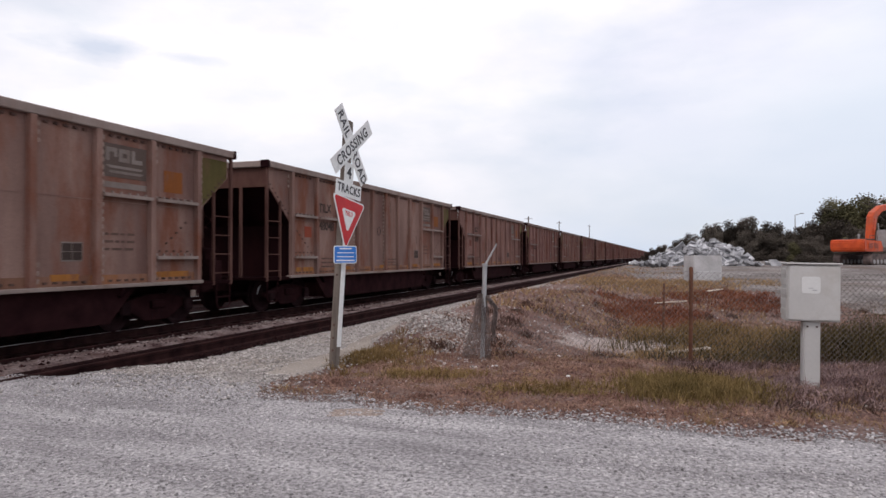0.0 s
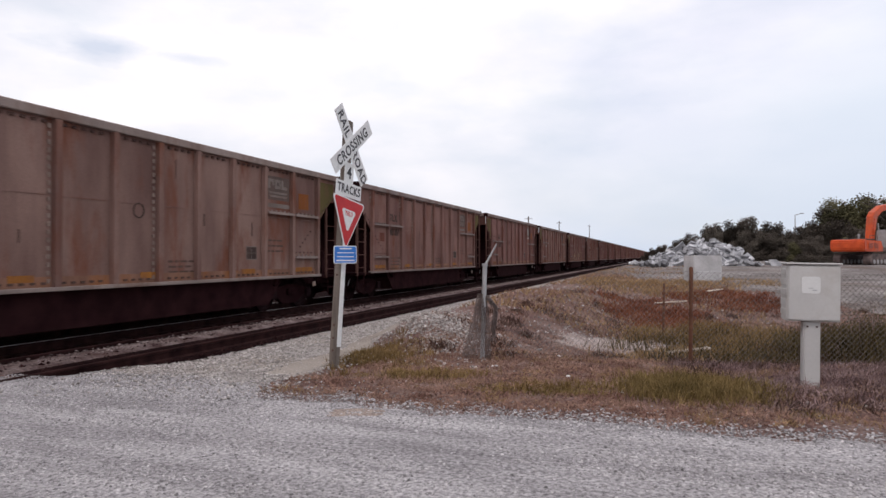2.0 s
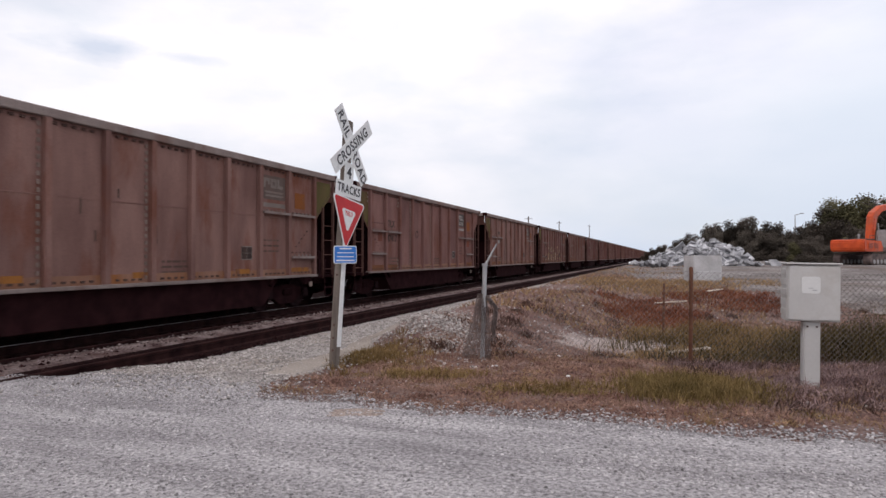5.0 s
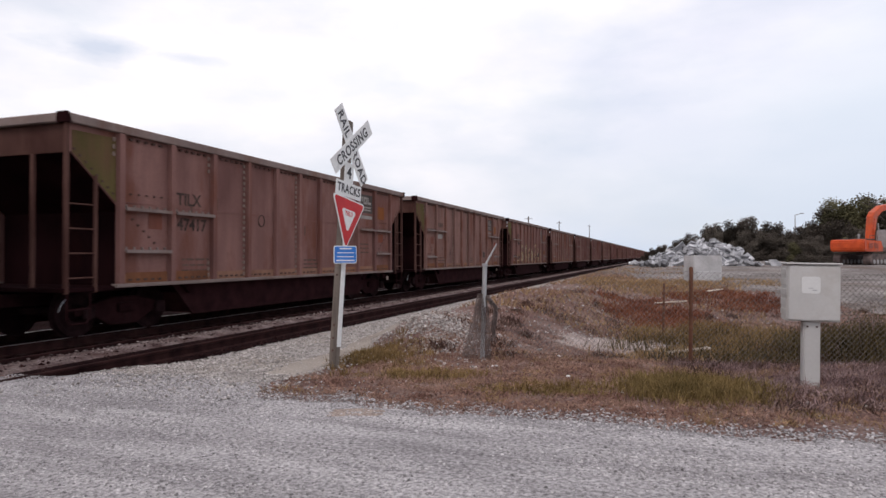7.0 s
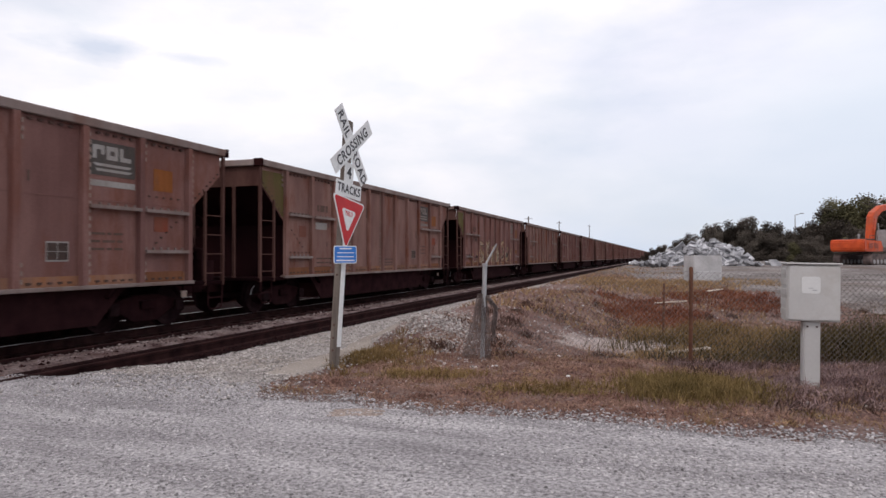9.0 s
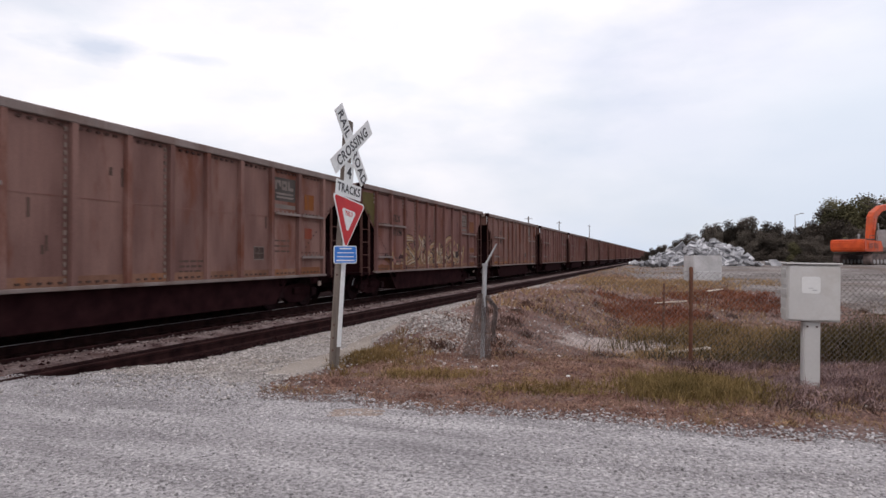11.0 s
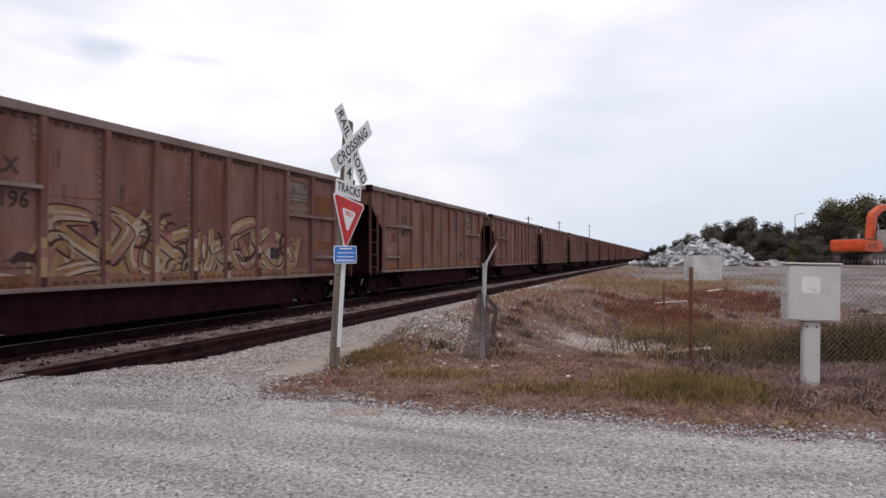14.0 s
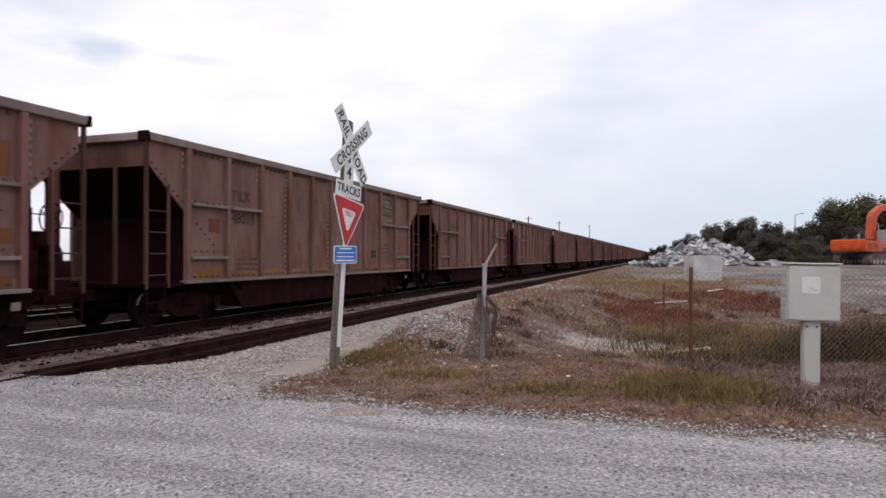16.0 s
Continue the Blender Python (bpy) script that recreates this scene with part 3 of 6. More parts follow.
    while x < 13.7:
        if min(abs(x + 0.04 - q) for q in RIBS) > 0.13:
            box(bm, x - HC, x - HC + 0.08, -1.58, -1.551, 1.04, 1.08)
            box(bm, x - HC, x - HC + 0.075, -1.59, -1.551, 3.715, 3.76)
        x += 0.19
    for i in range(9):
        for sgn in (1, -1):
            xx, zz = sgn * (HC - 0.24 - i * 0.12), 3.34 - i * 0.1
            box(bm, xx - 0.022, xx + 0.022, -1.572, -1.551, zz + 0.015, zz + 0.05)
    for i in range(5):
        for sgn in (1, -1):
            xx, zz = sgn * (HC - 1.55 - i * 0.14), 2.2 - i * 0.11
            box(bm, xx - 0.022, xx + 0.022, -1.572, -1.551, zz, zz + 0.035)
    for i in range(6):
        for sgn in (1, -1):
            for zz in (1.60, 2.68):
                xx = sgn * (HC - 1.5 - i * 0.2)
                box(bm, xx - 0.02, xx + 0.02, -1.575, -1.551, zz, zz + 0.03)
    g["rivets"] = (bm, "bolt")
    g["rivet_column"] = (column, "rivet")
    # Short pale tube bent in an arc ahead of the leading wheel.
    bm = bmesh.new()
    for i in range(4):
        a, b = 0.5 + i * 0.22, 0.72 + i * 0.22
        tube(bm, (0.62 - HC - 0.3 * math.sin(a), -1.12, 0.46 + 0.32 * math.cos(a)), (0.62 - HC - 0.3 * math.sin(b), -1.12, 0.46 + 0.32 * math.cos(b)), 0.014, n=5)
    g["brake_hose"] = (bm, "pale")
    bm = bmesh.new()
    box(bm, HC - 1.33, HC - 1.17, -1.52, -1.49, 0.64, 0.78)
    bevelled(bm, 0.01)
    g["tag_plate"] = (bm, "rivet")
    # brake gear on the rear platform
    bm = bmesh.new()
    box(bm, HC - 1.25, HC - 0.55, -1.15, -0.55, 0.93, 1.62)
    box(bm, HC - 1.15, HC - 0.7, -0.5, 0.1, 0.93, 1.95)
    bevelled(bm, 0.05)
    tube(bm, (HC - 0.9, -1.2, 1.75), (HC - 0.9, 0.7, 1.75), 0.16, n=12)
    tube(bm, (HC - 0.45, -1.25, 1.25), (HC - 0.45, 0.9, 1.25), 0.045, n=6)
    tube(bm, (HC - 0.5, -0.85, 0.93), (HC - 0.5, -0.85, 2.35), 0.035, n=6)
    tube(bm, (HC - 0.62, -0.25, 0.93), (HC - 0.9, -0.1, 2.5), 0.04, n=6)
    for y0, top in ((-1.15, 1.6), (-0.78, 1.95), (-0.38, 2.15), (0.2, 1.9)):
        tube(bm, (HC - 0.3, y0, 0.96), (HC - 0.3, y0, top), 0.18, 0.15, n=10)
    box(bm, HC - 0.52, HC - 0.1, -1.35, 0.6, 0.962, 1.42)
    tube(bm, (HC - 0.3, -1.25, 1.6), (HC - 0.3, 0.4, 1.8), 0.09, n=8)
    g["brake_gear"] = (bm, "dark")
    # truck
    bm = bmesh.new()
    prism(bm, [(-1.12, 0.52), (-1.12, 0.40), (-0.72, 0.38), (-0.34, 0.17), (0.34, 0.17), (0.72, 0.38), (1.12, 0.40), (1.12, 0.52), (0.75, 0.62), (0.3, 0.72), (-0.3, 0.72), (-0.75, 0.62)], -1.08, -0.94)
    bevelled(bm, 0.02)
    g["side_frame"] = (bm, "dark")
    bm = bmesh.new()
    box(bm, -0.2, 0.2, -1.16, 1.16, 0.42, 0.60)
    box(bm, -0.3, 0.3, -0.3, 0.3, 0.56, 0.66)
    bevelled(bm, 0.02)
    g["truck"] = (bm, "dark")
    bm = bmesh.new()
    half = ((0.0, 0.08), (0.66, 0.08), (0.68, 0.14), (0.71, 0.40), (0.70, 0.485), (0.73, 0.49), (0.74, 0.457), (0.835, 0.452), (0.838, 0.39), (0.80, 0.34), (0.80, 0.17), (0.86, 0.14), (0.9, 0.08), (1.16, 0.075))
    profile = [(-y, r) for y, r in half[:0:-1]] + list(half)
    rings = [[bm.verts.new((r * math.cos(2 * math.pi * i / 28), y, r * math.sin(2 * math.pi * i / 28))) for i in range(28)] for y, r in profile]
    for ra, rb in zip(rings, rings[1:]):
        for i in range(28):
            bm.faces.new((ra[i], ra[(i + 1) % 28], rb[(i + 1) % 28], rb[i]))
    bm.faces.new(rings[0]), bm.faces.new(rings[-1][::-1])
    g["wheelset"] = (bm, "wheel")
    bm = bmesh.new()
    box(bm, -0.13, 0.13, -1.17, -1.09, -0.13, 0.13)
    bevelled(bm, 0.03)
    g["bearing_adapter"] = (bm, "wheel")
    bm = bmesh.new()
    tube(bm, (0, -1.03, 0.2), (0, -1.03, 0.46), 0.055, n=8)
    g["spring"] = (bm, "wheel")
    out = {}
    for name, (b, role) in g.items():
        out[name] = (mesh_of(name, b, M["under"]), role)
    return out


CAR_MESH = car_meshes()


def paint(name, c1, c2, stain, amount, spec=0.12, patches=0.9):
    return material(name, c1, c2, 0.8, 0.85, 0.12, 50, stain=stain, stain_amount=amount, stretch=(1.3, 1, 0.45), stain_scale=patches, contrast=0.24, streak=0.06, spec=spec)


BODY = {
    "tan": paint("faded_brown_car_paint", (0.155, 0.087, 0.074), (0.29, 0.18, 0.15), (0.185, 0.068, 0.042), 0.95),
    "brown": paint("oxide_brown_car_paint", (0.155, 0.079, 0.068), (0.285, 0.16, 0.135), (0.17, 0.059, 0.037), 0.95),
    "rust": paint("rust_red_car_paint", (0.15, 0.072, 0.064), (0.265, 0.138, 0.12), (0.165, 0.06, 0.04), 0.85),
}
CHORD = {
    "tan": paint("dusty_chord_tan", (0.24, 0.185, 0.165), (0.32, 0.25, 0.225), (0.17, 0.09, 0.065), 0.6),
    "brown": paint("dusty_chord_brown", (0.205, 0.157, 0.143), (0.285, 0.225, 0.207), (0.15, 0.075, 0.055), 0.6),
    "rust": paint("dusty_chord_rust", (0.19, 0.14, 0.127), (0.27, 0.207, 0.19), (0.16, 0.075, 0.05), 0.6),
}
# Recess shade is put into this near-black; platforms and corner caps share it.
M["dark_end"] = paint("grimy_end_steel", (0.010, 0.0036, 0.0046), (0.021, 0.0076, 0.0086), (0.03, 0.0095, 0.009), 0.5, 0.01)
M["sill_rust"] = paint("rust_worn_sill_paint", (0.17, 0.082, 0.055), (0.31, 0.165, 0.115), (0.30, 0.115, 0.042), 0.9)
M["end_grime"] = paint("grimy_brown_steel", (0.075, 0.036, 0.03), (0.145, 0.075, 0.062), (0.05, 0.02, 0.017), 0.7, 0.05)
M["green_patch"] = paint("faded_green_paint", (0.085, 0.068, 0.024), (0.135, 0.105, 0.042), (0.14, 0.075, 0.045), 0.9)
M["yellow_patch"] = paint("worn_yellow_paint", (0.28, 0.11, 0.03), (0.38, 0.155, 0.04), (0.19, 0.085, 0.055), 1.0, patches=5.0)
M["orange_patch"] = paint("faded_orange_paint", (0.19, 0.063, 0.02), (0.26, 0.088, 0.027), (0.18, 0.085, 0.055), 0.9, patches=4.0)
M["red_patch"] = paint("faded_red_paint", (0.215, 0.045, 0.027), (0.28, 0.062, 0.036), (0.2, 0.09, 0.06), 0.6)
M["rust_patch"] = paint("raw_rust", (0.165, 0.064, 0.032), (0.24, 0.10, 0.052), (0.12, 0.05, 0.03), 0.7)
M["mark_black"] = paint("faded_black_lettering", (0.04, 0.028, 0.025), (0.07, 0.048, 0.042), (0.14, 0.085, 0.07), 0.6)
M["mark_faint"] = paint("worn_dark_lettering", (0.09, 0.055, 0.045), (0.13, 0.08, 0.066), (0.17, 0.10, 0.08), 0.6)
M["mark_mid"] = paint("worn_black_lettering", (0.055, 0.036, 0.031), (0.09, 0.06, 0.05), (0.16, 0.095, 0.078), 0.6)
M["logo_mid"] = paint("worn_grey_lettering", (0.17, 0.135, 0.12), (0.25, 0.205, 0.185), (0.18, 0.11, 0.09), 0.6)
M["logo_warm"] = paint("worn_brown_panel", (0.10, 0.072, 0.062), (0.145, 0.105, 0.09), (0.17, 0.10, 0.08), 0.7)
M["dull_red"] = paint("dull_red_square_paint", (0.15, 0.052, 0.038), (0.20, 0.072, 0.052), (0.18, 0.09, 0.07), 0.6)
M["logo_dark"] = paint("faded_charcoal_panel", (0.065, 0.055, 0.05), (0.10, 0.085, 0.078), (0.15, 0.10, 0.085), 0.6)
M["logo_pale"] = paint("faded_pale_lettering", (0.28, 0.25, 0.23), (0.38, 0.35, 0.33), (0.2, 0.14, 0.115), 0.5)
M["graffiti_tan"] = paint("tan_spray_paint", (0.24, 0.135, 0.07), (0.40, 0.26, 0.145), (0.21, 0.095, 0.06), 0.8)
M["graffiti_dark"] = paint("dark_spray_paint", (0.045, 0.022, 0.024), (0.075, 0.038, 0.038), (0.12, 0.05, 0.04), 0.5)
M["graffiti_white"] = paint("white_spray_paint", (0.33, 0.25, 0.185), (0.48, 0.385, 0.30), (0.25, 0.14, 0.10), 0.6)
M["graffiti_pink"] = paint("salmon_spray_paint", (0.26, 0.115, 0.095), (0.37, 0.20, 0.17), (0.22, 0.10, 0.08), 0.8)
FLIP = Matrix.Rotation(math.pi, 4, "Z")
MIRROR_X = Matrix.Diagonal((-1, 1, 1, 1))
TINTED = {}


def tinted(name, style):
    """The shared mesh in the paint of a style."""
    me, role = CAR_MESH[name]
    key = (name, style if role in ("body", "chord") else role)
    if key not in TINTED:
        m2 = me.copy()
        m2.materials.clear()
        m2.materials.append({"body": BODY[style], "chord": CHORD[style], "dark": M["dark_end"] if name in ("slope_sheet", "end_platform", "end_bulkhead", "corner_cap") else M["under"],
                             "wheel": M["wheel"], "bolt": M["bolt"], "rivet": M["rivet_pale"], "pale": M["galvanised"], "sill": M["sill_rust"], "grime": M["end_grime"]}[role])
        TINTED[key] = m2
    return TINTED[key]


def mirrored(name, style):
    """The same mesh, mirrored end for end."""
    key = (name, style, "mirror")
    if key not in TINTED:
        m2 = tinted(name, style).copy()
        m2.transform(MIRROR_X)
        m2.flip_normals()
        TINTED[key] = m2
    return TINTED[key]


def hopper_car(style, bars=(2.65, 1.50)):
    car = new("hopper_car", None)
    car.empty_display_size = 0.5

    def put(name, m=None, parent=None, mirror=False):
        return part(name, mirrored(name, style) if mirror else tinted(name, style), None, parent or car, at=m)
    for turn in (Matrix.Identity(4), FLIP):
        for name in ("side_sheet", "top_chord", "side_sill", "skirt_plate", "weld_seam", "sill_plate", "end_chord", "end_band", "slope_sheet", "end_platform",
                     "coupler", "end_bulkhead", "sill_step"):
            put(name, turn)
        rv = put("rivets", turn)
        rv["kind"] = "stuff"
        put("rivet_column", turn)["kind"] = "stuff"
        put("sill_step", turn, mirror=True)
        for x in RIBS:
            put("rib", turn @ Matrix.Translation((x - HC, 0, 0)))
        for mir in (False, True):
            ladder = put("ladder", turn, mirror=mir)
            put("stile", parent=ladder, mirror=mir)
            for i in range(4):
                put("rung", Matrix.Translation((0, 0, 1.13 + i * 0.43)), ladder, mir)
            put("corner_cap", turn, mirror=mir)
        for y in (0, -1.54):
            put("end_post", turn @ Matrix.Translation((0, y, 0)))
        for x in (1.29, 2.62, 11.12, 12.42):
            put("shelf_angle", turn @ Matrix.Translation((x - HC, 0, bars[0])))
        for x in (1.29, 12.42):
            put("shelf_angle", turn @ Matrix.Translation((x - HC, 0, bars[1])))
    put("center_sill")
    put("brake_hose")
    put("tag_plate")
    put("brake_gear")
    for i in range(4):
        put("hopper_bay", Matrix.Translation((3.3 - HC + i * 2.12, 0, 0)))
    put("air_reservoir", Matrix.Translation((HC - 0.75, 0.2, 1.35)))
    put("brake_wheel", Matrix.Translation((HC - 0.02, -0.75, 2.2)))
    for x in (1.85 - HC, HC - 1.85):
        truck = put("truck", Matrix.Translation((x, 0, 0)))
        for turn in (Matrix.Identity(4), FLIP):
            put("side_frame", turn, truck)
            for dx in (-0.13, 0, 0.13):
                put("spring", turn @ Matrix.Translation((dx, 0, 0)), truck)
            for dx in (-0.89, 0.89):
                put("bearing_adapter", turn @ Matrix.Translation((dx, 0, 0.457)), truck)
        for dx in (-0.89, 0.89):
            put("wheelset", Matrix.Translation((dx, 0, 0.457)), truck)
    return car


def decal(name, car, mat, x0, x1, z0, z1, label="", deep=0.0):
    """A painted or bolted-on flat patch on the side that faces the road, given from the car's front end."""
    bm = bmesh.new()
    box(bm, x0 - HC, x1 - HC, -1.557 - deep, -1.5505, z0, z1)
    return part(name, bm, mat, car, label)


def lettering(car, body, size, x, z, mat, stretch=1.0):
    me = text_mesh(body, size, mat, 0.002, stretch)
    return part("lettering", me, mat, car, at=Matrix.Translation((x - HC, -1.556, z)) @ Matrix.Rotation(math.pi / 2, 4, "X"))


def bars(car, mat, x0, x1, z, rows, step=0.1, height=0.045, seed=1):
    """Small writing too worn to read: plain bars."""
    rng = random.Random(seed)
    for i in range(rows):
        x = x0
        bm = bmesh.new()
        while x < x1 - 0.05:
            w = rng.uniform(0.08, 0.3)
            box(bm, x - HC, min(x + w, x1) - HC, -1.556, -1.551, z - i * step, z - i * step + height)
            x += w + 0.05
        part("worn_lettering", bm, mat, car)


def logo(car, x0, x1, z0, z1, dark, pale):
    """The owner's panel as plain shapes."""
    p = decal("emblem_panel", car, dark, x0, x1, z0, z1, "faded charcoal emblem panel")
    w, h = x1 - x0, z1 - z0
    for i in range(3):
        bm = bmesh.new()
        a = x0 + w * (0.1 + 0.28 * i)
        top, low = z1 - 0.12 * h, z1 - 0.52 * h
        t = 0.075 * w
        box(bm, a - HC, a + t - HC, -1.561, -1.557, low, top)
        box(bm, a + t - HC, a + 0.24 * w - HC, -1.561, -1.557, low, low + t) if i else None
        if i < 2:
            box(bm, a + t - HC, a + 0.24 * w - HC, -1.561, -1.557, top - t, top)
            box(bm, a + 0.17 * w - HC, a + 0.24 * w - HC, -1.561, -1.557, low + t, top - t)
        part("emblem_mark", bm, pale, p)
    for i in range(2):
        bm = bmesh.new()
        zz = z0 + h * (0.27 - 0.15 * i)
        prism(bm, [(x0 + w * (0.1 + 0.06 * i) - HC, zz + 0.08 * h), (x1 - w * (0.08 - 0.02 * i) - HC, zz + 0.08 * h), (x1 - w * 0.14 - HC, zz), (x0 + w * 0.18 - HC, zz)], -1.561, -1.557)
        part("emblem_stripe", bm, pale, p)
    decal("emblem_caption", car, pale, x0, x1, z0 - 0.2, z0 - 0.09)


def ribbon(bm, pts, width, y):
    """A flat stroke along points in x and z."""
    vs = []
    for i, (x, z) in enumerate(pts):
        a, b = pts[max(0, i - 1)], pts[min(len(pts) - 1, i + 1)]
        dx, dz = b[0] - a[0], b[1] - a[1]
        n = math.hypot(dx, dz) or 1
        w = width * (0.45 + 0.55 * math.sin(math.pi * (i + 0.5) / len(pts)))
        vs.append((bm.verts.new((x - dz / n * w - HC, y, max(1.0, z + dx / n * w))), bm.verts.new((x + dz / n * w - HC, y, max(1.0, z - dx / n * w)))))
    for (a, b), (c, d) in zip(vs, vs[1:]):
        bm.faces.new((a, b, d, c))


def graffiti(car):
    """Broad interlocking strokes in tan, white and dark spray paint, low on the side."""
    rng = random.Random(11)
    strokes = (
        ((0.9, 0.85), (0.5, 1.0), (0.1, 0.85), (0.15, 0.6), (0.7, 0.45), (0.9, 0.25), (0.5, 0.02), (0.0, 0.15)),
        ((0.1, 1.0), (0.2, 0.5), (0.1, 0.0)), ((0.95, 1.0), (0.3, 0.55), (0.6, 0.3), (1.0, 0.0)),
        ((0.95, 0.95), (0.2, 0.95), (0.1, 0.5), (0.15, 0.05), (1.0, 0.05)), ((0.1, 0.52), (0.8, 0.55)),
        ((0.1, 0.0), (0.15, 0.6), (0.1, 0.95), (0.7, 1.0), (0.9, 0.75), (0.6, 0.52), (0.2, 0.5), (0.6, 0.3), (1.0, -0.02)),
        ((0.0, 0.6), (0.2, 0.95), (0.7, 0.98), (0.9, 0.6), (0.75, 0.2), (0.3, 0.1), (0.05, 0.35), (0.1, 0.65)),
    )
    order = ((0,), (1, 2), (0,), (3, 4), (5,), (6,), (1, 2), (5,))
    dark, tan, white = bmesh.new(), bmesh.new(), bmesh.new()
    rust, pink = bmesh.new(), bmesh.new()
    # an uneven underlay of tan, with a salmon haze above it
    for i in range(46):
        xx = 3.75 + i * 0.168
        tall = 1.75 + 0.22 * math.sin(i * 0.9) + rng.uniform(-0.12, 0.12)
        ribbon((tan, tan, pink, tan, white)[i % 5], [(xx, 0.95), (xx + rng.uniform(-0.1, 0.1), 1.2), (xx + 0.05, 1.5), (xx + rng.uniform(-0.1, 0.15), tall)], 0.17, -1.5530 - 0.00002 * i)
        if i % 3 == 0:
            ribbon(pink, [(xx - 0.2, tall - 0.1), (xx, tall + 0.12), (xx + 0.25, tall + 0.05), (xx + 0.4, tall - 0.12)], 0.11, -1.5512 - 0.00002 * i)

    for rib in RIBS:
        if 2.4 < rib < 11.5:
            z = 1.0
            while z < 1.7:
                step = rng.uniform(0.08, 0.22)
                ink = rng.choice((tan, tan, pink, white, dark))
                box(ink, rib - HC - 0.058, rib - HC + 0.058, -1.6535, -1.6502, z, z + step - 0.005)
                z += step
    for i in range(9):
        # loose blots of old paint ahead of the letters
        xx, zz = rng.uniform(1.7, 3.7), rng.uniform(1.0, 1.5)
        ribbon((pink, rust, white, dark)[i % 4], [(xx - 0.2, zz), (xx - 0.05, zz + 0.1), (xx + 0.15, zz + 0.06), (xx + 0.3, zz - 0.04)], rng.uniform(0.05, 0.12), -1.5605 - 0.0001 * i)

    def curve(pts, x, z, w, h, lean):
        out = []
        m = len(pts)
        for i in range(m - 1):
            p0, p1, p2, p3 = pts[max(0, i - 1)], pts[i], pts[i + 1], pts[min(m - 1, i + 2)]
            for j in range(6):
                t = j / 6
                q = [0.5 * (2 * b + (c - a) * t + (2 * a - 5 * b + 4 * c - d) * t * t + (3 * b - a - 3 * c + d) * t ** 3) for a, b, c, d in zip(p0, p1, p2, p3)]
                out.append((x + w * q[0] + lean * q[1], max(1.0, z + h * q[1])))
        out.append((x + w * pts[-1][0] + lean * pts[-1][1], max(1.0, z + h * pts[-1][1])))
        return out
    x = 4.0
    for n, letter in enumerate(order):
        w, h, lean = rng.uniform(0.8, 1.1), rng.uniform(0.9, 1.2), rng.uniform(-0.2, 0.35)
        z = 1.12 + rng.uniform(-0.06, 0.1)
        for k in letter:
            # bent out of any letter's shape
            bent = [((1 - a if n % 2 else a) + rng.uniform(-0.2, 0.2), (1 - b if n % 3 == 1 else b) + rng.uniform(-0.16, 0.16)) for a, b in strokes[k]]
            pts = curve(bent, x, z, w, h, lean)
            ribbon(dark, pts, 0.25, -1.5545 - 0.0001 * n)
            ribbon(tan, pts, 0.205, -1.5560 - 0.0001 * n)
            ribbon(pink if n % 2 else white, [(a + 0.07, b - 0.05) for a, b in pts[2:-1]], 0.06, -1.5575 - 0.0001 * n)
            ribbon(white, [(a - 0.06, b + 0.06) for a, b in pts[1:]], 0.034, -1.5590)
            ribbon(dark, [(a + 0.10, b - 0.09) for a, b in pts], 0.02, -1.5592)
        for i in range(4):
            cx, cz, r = x + rng.uniform(0, 1.0), 1.5 + rng.uniform(-0.35, 0.55), rng.uniform(0.15, 0.4)
            a0, sweep = rng.uniform(0, 6.3), rng.choice((-1, 1)) * rng.uniform(1.5, 3.5)
            arc = [(cx + r * math.cos(a0 + sweep * j / 9), max(0.95, cz + r * math.sin(a0 + sweep * j / 9))) for j in range(10)]
            ribbon(dark, arc, 0.05 if i % 2 else 0.03, -1.5596 - 0.0001 * i)
            if i < 2:
                ribbon(tan if i else white, [(q[0] + 0.05, q[1] - 0.04) for q in arc], 0.045 if i else 0.018, -1.5603)
        for i in range(3):
            xx = x + rng.uniform(0, 0.8)
            ribbon(rust, [(xx, 0.95), (xx + 0.15, 1.12), (xx + 0.4, 1.05), (xx + 0.5, 0.96)], 0.09, -1.5575)
        x += 0.93
    part("graffiti_outline", dark, M["graffiti_dark"], car, "dark spray-painted outlines")["kind"] = "stuff"
    part("graffiti_fill", tan, M["graffiti_tan"], car, "tan spray-painted strokes")["kind"] = "stuff"
    part("graffiti_highlight", white, M["graffiti_white"], car, "white spray-painted highlights")
    part("graffiti_haze", pink, M["graffiti_pink"], car, "salmon spray-painted haze")["kind"] = "stuff"
    part("graffiti_base", rust, M["rust_patch"], car, "rust-coloured spray-painted base")


def green_corner(car, front=True, back=False):
    for on, sg in ((front, 1), (back, -1)):
        if on:
            bm = bmesh.new()
            prism(bm, [(sg * (x - HC), z) for x, z in ((0.2, 3.32), (0.2, 3.7), (1.15, 3.7), (1.15, 2.52))], -1.5555, -1.5505)
            part("green_panel", bm, M["green_patch"], car, "faded green corner panel")


